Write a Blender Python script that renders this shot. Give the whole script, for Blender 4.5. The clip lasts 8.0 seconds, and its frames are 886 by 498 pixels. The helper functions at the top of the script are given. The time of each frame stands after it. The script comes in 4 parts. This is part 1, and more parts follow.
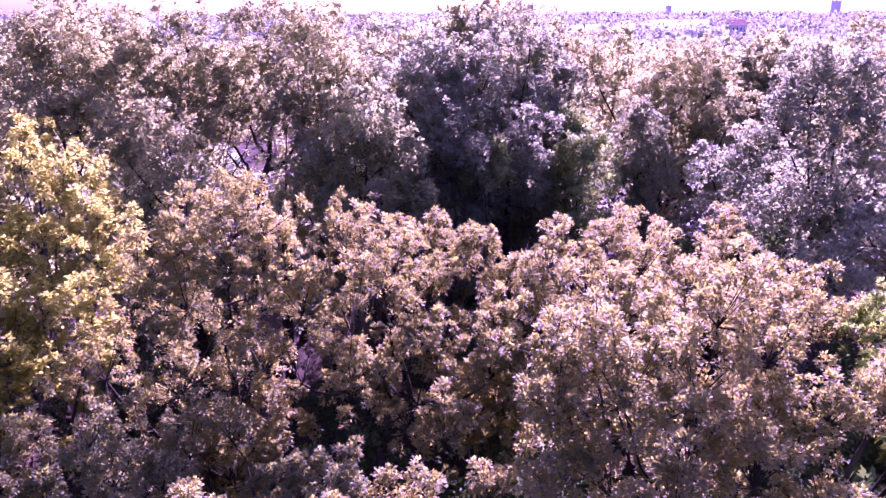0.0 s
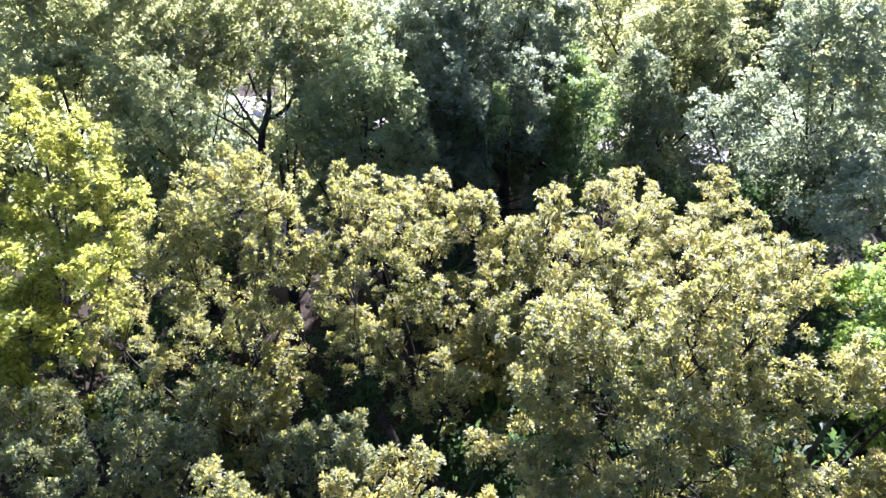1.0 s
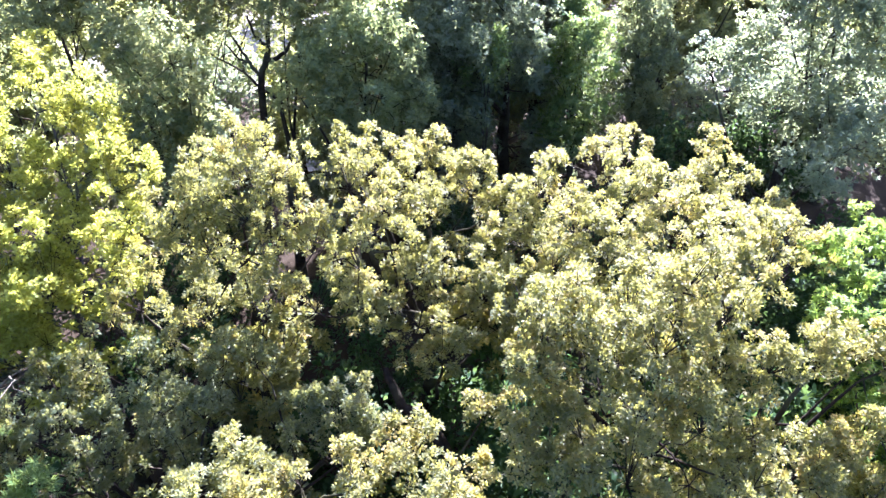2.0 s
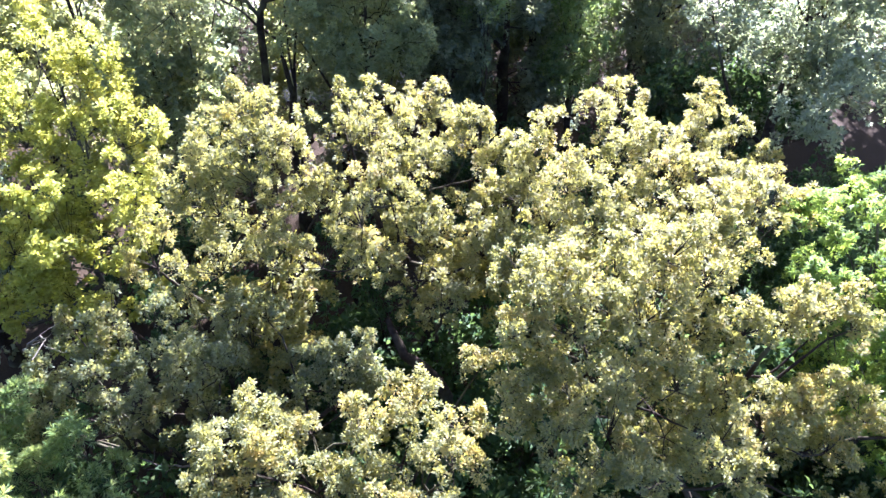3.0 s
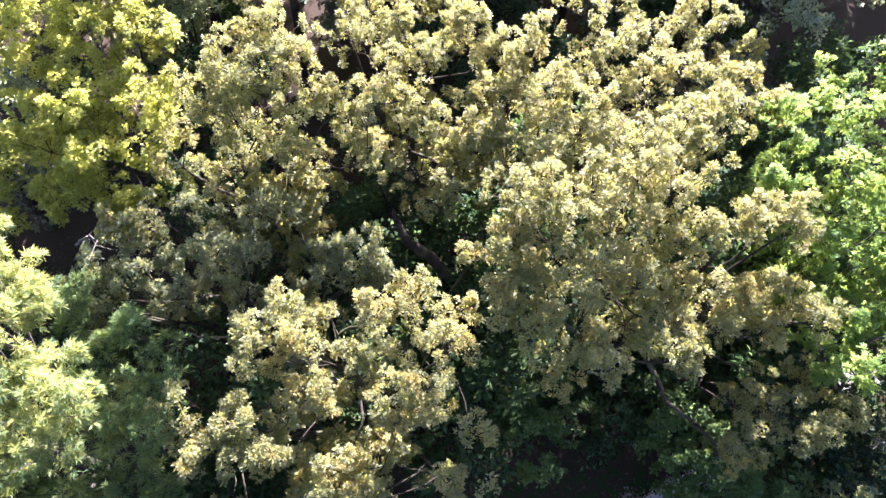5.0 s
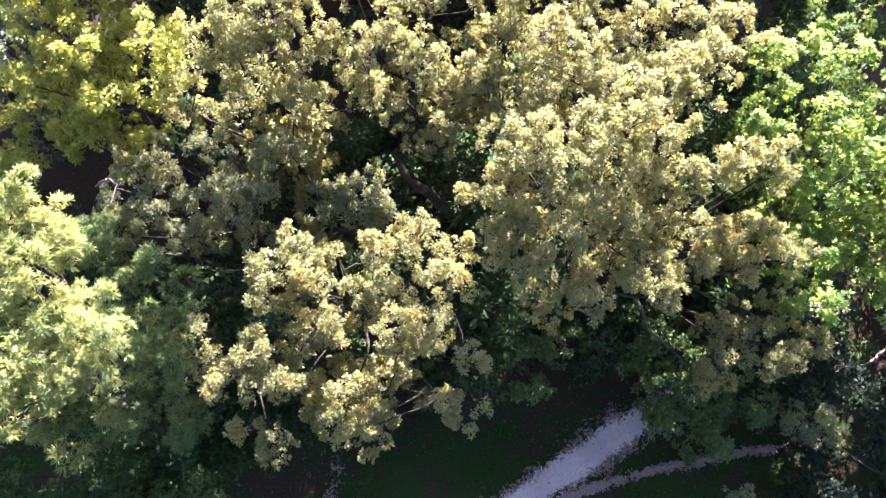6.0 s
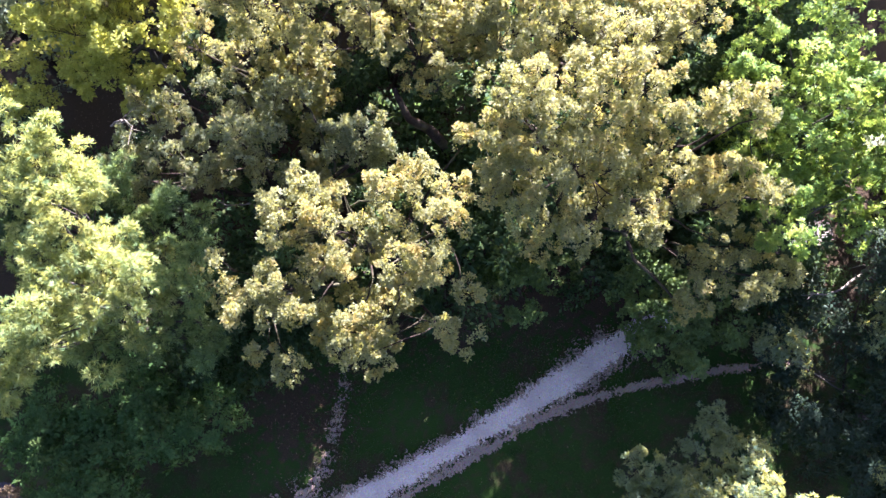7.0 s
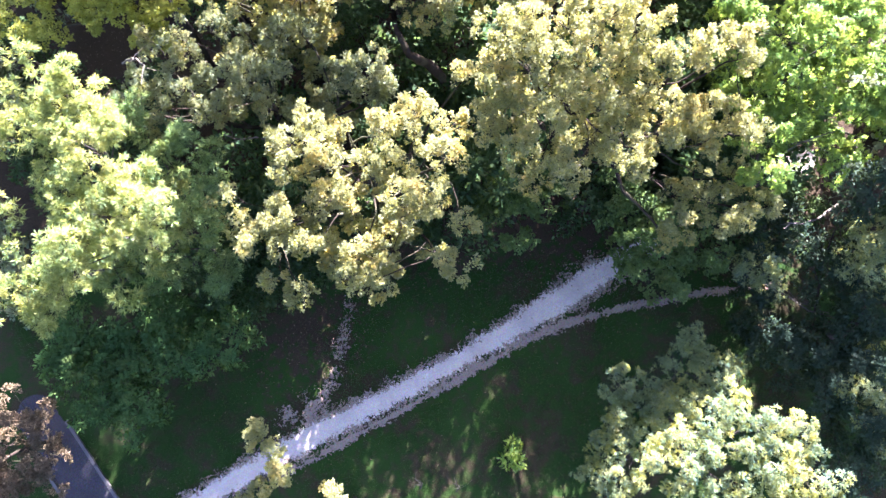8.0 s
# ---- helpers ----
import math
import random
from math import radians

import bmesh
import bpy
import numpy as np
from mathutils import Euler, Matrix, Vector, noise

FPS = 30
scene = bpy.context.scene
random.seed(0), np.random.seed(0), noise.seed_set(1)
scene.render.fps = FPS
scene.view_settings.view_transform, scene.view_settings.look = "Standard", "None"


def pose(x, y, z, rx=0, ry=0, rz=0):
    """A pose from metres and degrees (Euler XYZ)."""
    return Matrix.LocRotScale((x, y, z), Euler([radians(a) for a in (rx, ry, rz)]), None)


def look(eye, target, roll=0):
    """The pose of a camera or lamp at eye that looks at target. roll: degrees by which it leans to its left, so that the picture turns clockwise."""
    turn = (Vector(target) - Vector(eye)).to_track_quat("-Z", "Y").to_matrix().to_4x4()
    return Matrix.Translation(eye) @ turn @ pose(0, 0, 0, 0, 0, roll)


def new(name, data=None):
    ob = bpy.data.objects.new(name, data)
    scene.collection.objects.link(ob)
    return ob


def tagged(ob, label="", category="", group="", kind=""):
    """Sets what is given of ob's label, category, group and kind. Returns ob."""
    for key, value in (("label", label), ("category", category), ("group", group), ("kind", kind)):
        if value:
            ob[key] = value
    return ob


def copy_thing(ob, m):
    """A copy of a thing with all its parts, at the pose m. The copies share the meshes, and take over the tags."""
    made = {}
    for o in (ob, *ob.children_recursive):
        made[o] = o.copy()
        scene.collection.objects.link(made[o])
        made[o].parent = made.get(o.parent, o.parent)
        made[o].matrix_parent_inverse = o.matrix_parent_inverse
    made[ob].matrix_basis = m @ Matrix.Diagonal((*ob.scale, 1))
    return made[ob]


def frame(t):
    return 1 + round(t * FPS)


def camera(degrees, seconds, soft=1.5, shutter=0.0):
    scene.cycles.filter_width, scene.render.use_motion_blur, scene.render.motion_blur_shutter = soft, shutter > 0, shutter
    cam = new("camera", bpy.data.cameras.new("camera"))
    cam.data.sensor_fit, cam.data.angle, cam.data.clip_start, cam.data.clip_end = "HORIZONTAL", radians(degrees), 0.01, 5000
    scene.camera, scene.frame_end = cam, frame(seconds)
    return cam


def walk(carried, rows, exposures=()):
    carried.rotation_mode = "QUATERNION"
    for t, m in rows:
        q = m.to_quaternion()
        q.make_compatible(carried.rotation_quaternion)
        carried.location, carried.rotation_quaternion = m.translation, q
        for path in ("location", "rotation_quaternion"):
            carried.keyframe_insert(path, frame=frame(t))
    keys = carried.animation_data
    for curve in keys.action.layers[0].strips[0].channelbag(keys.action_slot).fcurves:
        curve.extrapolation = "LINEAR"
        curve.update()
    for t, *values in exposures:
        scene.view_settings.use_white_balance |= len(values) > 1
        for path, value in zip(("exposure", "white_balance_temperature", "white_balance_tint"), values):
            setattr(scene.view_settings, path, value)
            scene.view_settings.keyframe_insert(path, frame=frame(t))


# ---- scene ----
# the camera climbs straight up while it tips down
cam = camera(64.04, 8.0, soft=1.45)
PATH = [
    (0.0, 0.0, 0.0, 14.651, -18.4, -0.29, 0.0),
    (0.5, 0.013, -0.003, 15.276, -21.89, -0.3, 0.04),
    (1.0, 0.027, -0.004, 15.901, -25.42, -0.31, 0.07),
    (1.75, 0.047, -0.005, 16.839, -30.79, -0.32, 0.12),
    (2.5, 0.066, -0.002, 17.777, -36.22, -0.34, 0.18),
    (3.0, 0.08, 0.001, 18.402, -39.86, -0.35, 0.21),
    (3.5, 0.093, 0.005, 19.027, -43.51, -0.36, 0.25),
    (4.0, 0.106, 0.01, 19.652, -47.16, -0.37, 0.28),
    (4.5, 0.12, 0.017, 20.277, -50.8, -0.38, 0.32),
    (5.25, 0.14, 0.029, 21.214, -56.23, -0.39, 0.37),
    (6.0, 0.16, 0.043, 22.152, -61.61, -0.41, 0.42),
    (6.5, 0.173, 0.055, 22.777, -65.14, -0.42, 0.46),
    (7.0, 0.186, 0.067, 23.401, -68.63, -0.43, 0.49),
    (7.5, 0.199, 0.08, 24.026, -72.07, -0.44, 0.53),
    (8.0, 0.213, 0.095, 24.651, -75.45, -0.45, 0.56),
]
EXPOSURES = [(0.0, 2.5, 5500, 150), (0.1, 2.45, 5500, 130), (0.2, 2.3, 5300, 70), (0.3, 2.1, 5250, 38), (0.6, 2.4, 5200, 36), (1.0, 2.95, 5200, 35), (2.5, 3.62, 5250, 36), (4.5, 3.58, 5500, 40), (6.0, 3.66, 5700, 45), (7.0, 3.67, 5700, 42), (8.0, 4.3, 5650, 38)]
walk(cam, [(t, pose(x, y, z, 90 + pitch, 0, yaw) @ pose(0, 0, 0, 0, 0, roll)) for t, x, y, z, pitch, roll, yaw in PATH], EXPOSURES)

# ---- daylight: a low sun ahead, a little to the right ----
SUN_UP, SUN_SIDE = radians(28.5), radians(17)
world = bpy.data.worlds.new("world")
scene.world = world
world.use_nodes = True
wn = world.node_tree.nodes
sky = wn.new("ShaderNodeTexSky")
sky.sky_type, sky.sun_disc = "NISHITA", False
sky.sun_elevation, sky.sun_rotation = SUN_UP, SUN_SIDE
sky.dust_density, sky.ozone_density = 2.0, 1.0
wn["Background"].inputs["Strength"].default_value = 0.047
world.node_tree.links.new(sky.outputs[0], wn["Background"].inputs["Color"])
sun_data = bpy.data.lights.new("sun", "SUN")
sun_data.energy, sun_data.angle, sun_data.color = 5.0, radians(0.6), (1.0, 0.94, 0.83)
sun_dir = Vector((math.sin(SUN_SIDE) * math.cos(SUN_UP), math.cos(SUN_SIDE) * math.cos(SUN_UP), math.sin(SUN_UP)))
sun = new("sun", sun_data)
sun.matrix_basis = look(sun_dir * 200, (0, 0, 0))


# ---- materials ----
class Nodes:
    """A node material under construction."""

    def __init__(self, name):
        self.mat = bpy.data.materials.new(name)
        self.mat.use_nodes = True
        self.tree = self.mat.node_tree
        self.tree.nodes.clear()
        self.out = self.add("ShaderNodeOutputMaterial")

    def add(self, kind, **values):
        n = self.tree.nodes.new(kind)
        for k, v in values.items():
            n.inputs[k.replace("_", " ")].default_value = v
        return n

    def link(self, a, b):
        self.tree.links.new(a, b)

    def where(self):
        return self.add("ShaderNodeNewGeometry")

    def noise(self, scale, detail=3.0, rough=0.55):
        n = self.add("ShaderNodeTexNoise", Scale=scale, Detail=detail, Roughness=rough)
        self.link(self.where().outputs["Position"], n.inputs["Vector"])
        return n.outputs["Fac"]

    def ramp(self, fac, stops):
        r = self.add("ShaderNodeValToRGB")
        e = r.color_ramp.elements
        while len(e) < len(stops):
            e.new(0.5)
        for el, (p, c) in zip(e, stops):
            el.position, el.color = p, (*c, 1)
        self.link(fac, r.inputs["Fac"])
        return r.outputs["Color"]

    def mix(self, fac, a, b, mode="MIX"):
        m = self.tree.nodes.new("ShaderNodeMix")
        m.data_type, m.blend_type = "RGBA", mode
        for sock, v in ((m.inputs[0], fac), (m.inputs[6], a), (m.inputs[7], b)):
            if isinstance(v, (int, float)):
                sock.default_value = v
            elif isinstance(v, tuple):
                sock.default_value = (*v, 1)
            else:
                self.link(v, sock)
        return m.outputs[2]

    def surface(self, color, rough=0.8, spec=0.3, bump=None, depth=0.3, dist=0.02):
        p = self.add("ShaderNodeBsdfPrincipled")
        p.inputs["Roughness"].default_value = rough
        p.inputs["Specular IOR Level"].default_value = spec
        if isinstance(color, tuple):
            p.inputs["Base Color"].default_value = (*color, 1)
        else:
            self.link(color, p.inputs["Base Color"])
        if bump is not None:
            b = self.add("ShaderNodeBump", Strength=depth, Distance=dist)
            self.link(bump, b.inputs["Height"])
            self.link(b.outputs[0], p.inputs["Normal"])
        self.link(p.outputs[0], self.out.inputs[0])
        return p


def leaf_material(name, young, main, old, glow, share=0.45, rough=0.55, patch=0.9, old_amount=0.25, spec=0.14):
    """Leaves: three tones that vary leaf by leaf and bough by bough, light that comes through, a waxy shine."""
    n = Nodes(name)
    rnd = n.where().outputs["Random Per Island"]
    leafwise = n.ramp(rnd, [(0.0, tuple(c * 0.65 for c in main)), (0.55, main), (1.0, young)])
    patches = n.ramp(n.noise(patch, 2.0), [(0.5 - old_amount * 0.3, (0, 0, 0)), (0.72 - old_amount * 0.3, (1, 1, 1))])
    sprink = n.ramp(n.noise(5.0, 1.0), [(0.42, (0, 0, 0)), (0.6, (1, 1, 1))])
    both = n.mix(1.0, patches, sprink, "MULTIPLY")
    color = n.mix(both, leafwise, old)
    p = n.surface(color, rough, spec)
    tr = n.add("ShaderNodeBsdfTranslucent")
    n.link(n.mix(0.5, color, glow), tr.inputs["Color"])
    m = n.add("ShaderNodeMixShader", Fac=share)
    n.link(p.outputs[0], m.inputs[1])
    n.link(tr.outputs[0], m.inputs[2])
    n.link(m.outputs[0], n.out.inputs[0])
    return n.mat


LEAF_OAK = leaf_material("oak_leaf", (0.30, 0.298, 0.10), (0.146, 0.178, 0.098), (0.325, 0.25, 0.08), (0.82, 0.77, 0.09), share=0.47, old_amount=0.16)
LEAF_OAK_GREEN = leaf_material("green_oak_leaf", (0.22, 0.243, 0.113), (0.095, 0.136, 0.083), (0.26, 0.225, 0.085), (0.73, 0.72, 0.12), share=0.45, old_amount=0.14)
LEAF_OAK_BROWN = leaf_material("brown_oak_leaf", (0.15, 0.122, 0.07), (0.10, 0.08, 0.045), (0.12, 0.085, 0.047), (0.22, 0.165, 0.08), share=0.3, old_amount=0.4)
LEAF_POPLAR = leaf_material("yellow_green_leaf", (0.40, 0.42, 0.095), (0.23, 0.285, 0.08), (0.41, 0.37, 0.085), (0.94, 0.92, 0.10), share=0.6, old_amount=0.12)
LEAF_LOCUST = leaf_material("bright_green_leaf", (0.22, 0.34, 0.06), (0.085, 0.18, 0.052), (0.32, 0.37, 0.065), (0.66, 0.87, 0.085), share=0.48, old_amount=0.2)
LEAF_MIMOSA = leaf_material("grey_green_leaf", (0.28, 0.345, 0.12), (0.085, 0.17, 0.08), (0.37, 0.365, 0.115), (0.88, 0.88, 0.12), share=0.44, old_amount=0.26)
# Plume leaves of the back pines, colour raised to stand in for veiling glare.
LEAF_PLUME = leaf_material("glare_lifted_plume_leaf", (0.22, 0.30, 0.17), (0.14, 0.21, 0.14), (0.29, 0.33, 0.14), (0.84, 0.90, 0.28), share=0.52, old_amount=0.25, patch=0.5, spec=0.05)
# Shade over the right-hand thicket is put into these near-black leaves.
LEAF_THICKET_SHADE = leaf_material("shade_darkened_thicket_leaf", (0.032, 0.058, 0.036), (0.018, 0.038, 0.025), (0.045, 0.06, 0.03), (0.16, 0.26, 0.06), share=0.3, old_amount=0.2, spec=0.06)
LEAF_FEATHER = leaf_material("feathery_blue_green_leaf", (0.225, 0.295, 0.145), (0.072, 0.165, 0.145), (0.35, 0.345, 0.11), (0.95, 0.88, 0.06), share=0.48, old_amount=0.24)
LEAF_HALF = leaf_material("mid_green_leaf", (0.17, 0.27, 0.10), (0.08, 0.155, 0.07), (0.26, 0.30, 0.10), (0.58, 0.74, 0.13), share=0.43, old_amount=0.2)
LEAF_DARK = leaf_material("dark_green_leaf", (0.048, 0.095, 0.036), (0.028, 0.062, 0.027), (0.07, 0.09, 0.032), (0.18, 0.30, 0.06), share=0.36, old_amount=0.2, spec=0.06)
LEAF_HAZEL = leaf_material("hazel_leaf", (0.11, 0.19, 0.05), (0.06, 0.115, 0.038), (0.15, 0.18, 0.05), (0.32, 0.46, 0.08), share=0.42, old_amount=0.2)
# Back-wood leaves: veiling glare painted in as lighter, bluer base colours.
LEAF_FAR = leaf_material("glare_lifted_woodland_leaf", (0.27, 0.32, 0.15), (0.155, 0.205, 0.12), (0.33, 0.33, 0.14), (0.84, 0.86, 0.24), share=0.5, old_amount=0.3, patch=0.5, spec=0.05)
LEAF_BLUE = leaf_material("glare_lifted_blue_green_leaf", (0.21, 0.28, 0.19), (0.13, 0.19, 0.155), (0.27, 0.30, 0.16), (0.74, 0.82, 0.32), share=0.5, old_amount=0.3, patch=0.5, spec=0.05)
# Darker plume leaf: shade of two pines in the colour, lifted for glare.
LEAF_PINE = leaf_material("shade_toned_pine_leaf", (0.16, 0.22, 0.14), (0.095, 0.15, 0.12), (0.23, 0.26, 0.12), (0.64, 0.70, 0.22), share=0.46, old_amount=0.2, patch=0.5, spec=0.05)
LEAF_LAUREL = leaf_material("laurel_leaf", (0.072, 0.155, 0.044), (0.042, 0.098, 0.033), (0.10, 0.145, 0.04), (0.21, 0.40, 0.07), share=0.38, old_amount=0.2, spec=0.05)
# Aerial haze painted into the leaf colour: paler and bluer than near leaves.
LEAF_HAZE = leaf_material("haze_tinted_leaf", (0.22, 0.27, 0.19), (0.16, 0.21, 0.16), (0.24, 0.26, 0.17), (0.36, 0.44, 0.26), share=0.4, old_amount=0.3, patch=0.05)


def bark_material(name, light, dark):
    n = Nodes(name)
    g = n.noise(9.0, 5.0, 0.65)
    big = n.noise(1.3, 2.0)
    c = n.ramp(g, [(0.3, dark), (0.7, light)])
    c = n.mix(n.ramp(big, [(0.45, (0, 0, 0)), (0.75, (0.6, 0.6, 0.6))]), c, (0.12, 0.13, 0.07))
    n.surface(c, 0.95, 0.03, g, 0.8, 0.03)
    return n.mat


BARK = bark_material("bark", (0.038, 0.030, 0.024), (0.015, 0.012, 0.009))
BARK_GREY = bark_material("grey_bark", (0.07, 0.062, 0.053), (0.03, 0.026, 0.022))
BARK_PALE = bark_material("bare_pale_wood", (0.17, 0.15, 0.13), (0.085, 0.072, 0.06))


def ground_material():
    """Turf in the clearing; bare earth with brown leaf mould under the trees and along the dusty track."""
    n = Nodes("shaded_turf")
    fine, mid, big = n.noise(38.0, 4.0), n.noise(3.5, 4.0), n.noise(0.45, 3.0)
    # Turf and earth tones near black: part of the shade is in the colour.
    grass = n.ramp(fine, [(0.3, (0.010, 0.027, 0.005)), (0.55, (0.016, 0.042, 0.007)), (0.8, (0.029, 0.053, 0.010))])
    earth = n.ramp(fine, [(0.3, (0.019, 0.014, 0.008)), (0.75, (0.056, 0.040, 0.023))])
    mask = n.mix(0.5, n.ramp(mid, [(0.42, (0, 0, 0)), (0.62, (1, 1, 1))]), n.ramp(big, [(0.46, (0, 0, 0)), (0.6, (1, 1, 1))]))
    xyz = n.add("ShaderNodeSeparateXYZ")
    n.link(n.where().outputs["Position"], xyz.inputs[0])

    def math_node(kind, a, b):
        m = n.add("ShaderNodeMath")
        m.operation = kind
        for sock, v in zip(m.inputs, (a, b)):
            if isinstance(v, (int, float)):
                sock.default_value = v
            else:
                n.link(v, sock)
        return m.outputs[0]

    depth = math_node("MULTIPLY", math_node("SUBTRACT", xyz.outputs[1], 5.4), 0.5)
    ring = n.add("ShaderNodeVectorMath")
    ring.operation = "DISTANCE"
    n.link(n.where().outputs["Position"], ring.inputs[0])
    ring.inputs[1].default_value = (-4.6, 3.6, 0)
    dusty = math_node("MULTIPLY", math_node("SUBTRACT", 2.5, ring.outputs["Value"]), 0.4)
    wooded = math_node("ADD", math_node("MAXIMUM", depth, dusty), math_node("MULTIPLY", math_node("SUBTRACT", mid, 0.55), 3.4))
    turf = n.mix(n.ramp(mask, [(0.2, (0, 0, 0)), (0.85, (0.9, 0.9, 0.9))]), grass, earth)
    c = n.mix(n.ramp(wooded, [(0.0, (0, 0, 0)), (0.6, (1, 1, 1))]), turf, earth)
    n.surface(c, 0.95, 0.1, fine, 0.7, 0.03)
    return n.mat


def gravel_material(name, light, dark):
    n = Nodes(name)
    v = n.add("ShaderNodeTexVoronoi", Scale=34.0)
    n.link(n.where().outputs["Position"], v.inputs["Vector"])
    stones = n.mix(0.35, n.ramp(v.outputs["Distance"], [(0.1, light), (0.75, dark)]), v.outputs["Color"], "SOFT_LIGHT")
    big = n.noise(1.1, 4.0)
    c = n.mix(n.ramp(big, [(0.4, (0, 0, 0)), (0.75, (0.75, 0.75, 0.75))]), stones, tuple(x * 0.55 for x in light))
    n.surface(c, 0.9, 0.2, v.outputs["Distance"], 0.6, 0.01)
    return n.mat


GROUND = ground_material()
GRAVEL = gravel_material("pale_gravel", (0.53, 0.475, 0.40), (0.38, 0.335, 0.28))
GRAVEL_THIN = gravel_material("trodden_gravel", (0.28, 0.225, 0.165), (0.15, 0.118, 0.083))
ASPHALT = gravel_material("worn_asphalt", (0.055, 0.052, 0.056), (0.032, 0.03, 0.032))


def plain(name, color, rough=0.8, vary=0.25, scale=2.0, spec=0.3):
    n = Nodes(name)
    g = n.noise(scale, 4.0)
    c = n.ramp(g, [(0.3, tuple(x * (1 - vary) for x in color)), (0.7, color)])
    n.surface(c, rough, spec, g, 0.15, 0.02)
    return n.mat


# ---- building helpers ----
def part(name, data, material, parent=None, label=""):
    """Links a mesh, or a bmesh made into one, as one object under its thing."""
    if isinstance(data, bmesh.types.BMesh):
        me = bpy.data.meshes.new(name)
        data.to_mesh(me)
        data.free()
    else:
        me = data
    if material and not me.materials:
        me.materials.append(material)
    ob = new(name, me)
    if parent:
        ob.parent = parent
    if label:
        tagged(ob, label)
    return ob


def raw_mesh(name, verts, faces):
    """A mesh from arrays: verts (n, 3), faces (m, 3) or (m, 4)."""
    me = bpy.data.meshes.new(name)
    verts, faces = np.asarray(verts, np.float32), np.asarray(faces, np.int32)
    k = faces.shape[1]
    me.vertices.add(len(verts))
    me.vertices.foreach_set("co", verts.ravel())
    me.loops.add(faces.size)
    me.loops.foreach_set("vertex_index", faces.ravel())
    me.polygons.add(len(faces))
    me.polygons.foreach_set("loop_start", np.arange(0, faces.size, k, dtype=np.int32))
    me.update(calc_edges=True)
    return me


def unit(v):
    return v / (np.linalg.norm(v, axis=-1, keepdims=True) + 1e-9)


def leaf_mesh(name, base, axis, length, width, rng, flat=0.6, fold=0.22, out=None, soft=0.6):
    """Folded leaves: base and axis (n, 3), length and width (n,). out: the way each leaf faces in its clump, by which its shading is softened."""
    n = len(base)
    up = np.array([0, 0, 1.0])
    side = unit(np.cross(axis, up) * flat + rng.normal(size=(n, 3)) * (1.05 - flat) * 0.8)
    side = unit(side - axis * (side * axis).sum(1, keepdims=True))
    norm = np.cross(side, axis)
    if out is not None:
        turn = np.where((norm * out).sum(1, keepdims=True) < 0, -1.0, 1.0)
        side, norm = side * turn, norm * turn
    L, W = length[:, None], width[:, None]
    mid = base + axis * L * 0.52
    tip = base + axis * L - up * L * 0.10
    rise = norm * W * fold
    v = np.stack([base, mid + side * W * 0.5 + rise, tip, mid - side * W * 0.5 + rise], 1).reshape(-1, 3)
    i = np.arange(n, dtype=np.int32)[:, None] * 4
    f = np.concatenate([i + [0, 1, 2], i + [0, 2, 3]], 1).reshape(-1, 3)
    me = raw_mesh(name, v, f)
    if out is not None:
        facing = np.repeat(unit(unit(out) * soft + norm * (1 - soft)), 4, 0).astype(np.float32)
        me.attributes.new("custom_normal", "FLOAT_VECTOR", "POINT").data.foreach_set("vector", facing.ravel())
    return me


def tubes(name, starts, ends, r0, r1, sides=3):
    """Straight tapered twigs."""
    n = len(starts)
    ax = unit(ends - starts)
    a = unit(np.cross(ax, np.array([0.31, 0.83, 0.46])))
    b = np.cross(ax, a)
    th = np.arange(sides) / sides * 2 * np.pi
    ring = a[:, None] * np.cos(th)[None, :, None] + b[:, None] * np.sin(th)[None, :, None]
    v = np.concatenate([starts[:, None] + ring * np.reshape(r0, (-1, 1, 1)), ends[:, None] + ring * np.reshape(r1, (-1, 1, 1))], 1)
    i = np.arange(n, dtype=np.int32)[:, None, None] * 2 * sides
    k = np.arange(sides, dtype=np.int32)
    quad = np.stack([k, (k + 1) % sides, (k + 1) % sides + sides, k + sides], 1)[None]
    return raw_mesh(name, v.reshape(-1, 3), (i + quad).reshape(-1, 4))


def branch(points, radii, sides=8, knots=7, wobble=0.0, rng=None):
    """A bent tapered limb along control points, as vertex and face arrays."""
    pts, rad = np.asarray(points, float), np.asarray(radii, float)
    t = np.linspace(0, len(pts) - 1, knots)
    k = np.clip(t.astype(int), 0, len(pts) - 2)
    u = (t - k)[:, None]
    p0, p1, p2, p3 = pts[np.maximum(k - 1, 0)], pts[k], pts[k + 1], pts[np.minimum(k + 2, len(pts) - 1)]
    c = 0.5 * (2 * p1 + (p2 - p0) * u + (2 * p0 - 5 * p1 + 4 * p2 - p3) * u**2 + (3 * p1 - 3 * p2 + p3 - p0) * u**3)
    r = np.interp(t, np.arange(len(rad)), rad)
    if wobble and rng is not None:
        c[1:-1] += rng.normal(size=(knots - 2, 3)) * wobble
        r = r * (1 + rng.normal(size=knots) * 0.06)
    ax = unit(np.gradient(c, axis=0))
    a = unit(np.cross(ax, np.array([0.2, 0.9, 0.38])))
    b = np.cross(ax, a)
    th = np.arange(sides) / sides * 2 * np.pi
    bump = 1 + (rng.normal(size=(knots, sides)) * 0.05 if rng is not None else 0)
    v = c[:, None] + (a[:, None] * np.cos(th)[None, :, None] + b[:, None] * np.sin(th)[None, :, None]) * (r[:, None] * bump)[..., None]
    f = [(i * sides + j, i * sides + (j + 1) % sides, (i + 1) * sides + (j + 1) % sides, (i + 1) * sides + j) for i in range(knots - 1) for j in range(sides)]
    return v.reshape(-1, 3), np.array(f)


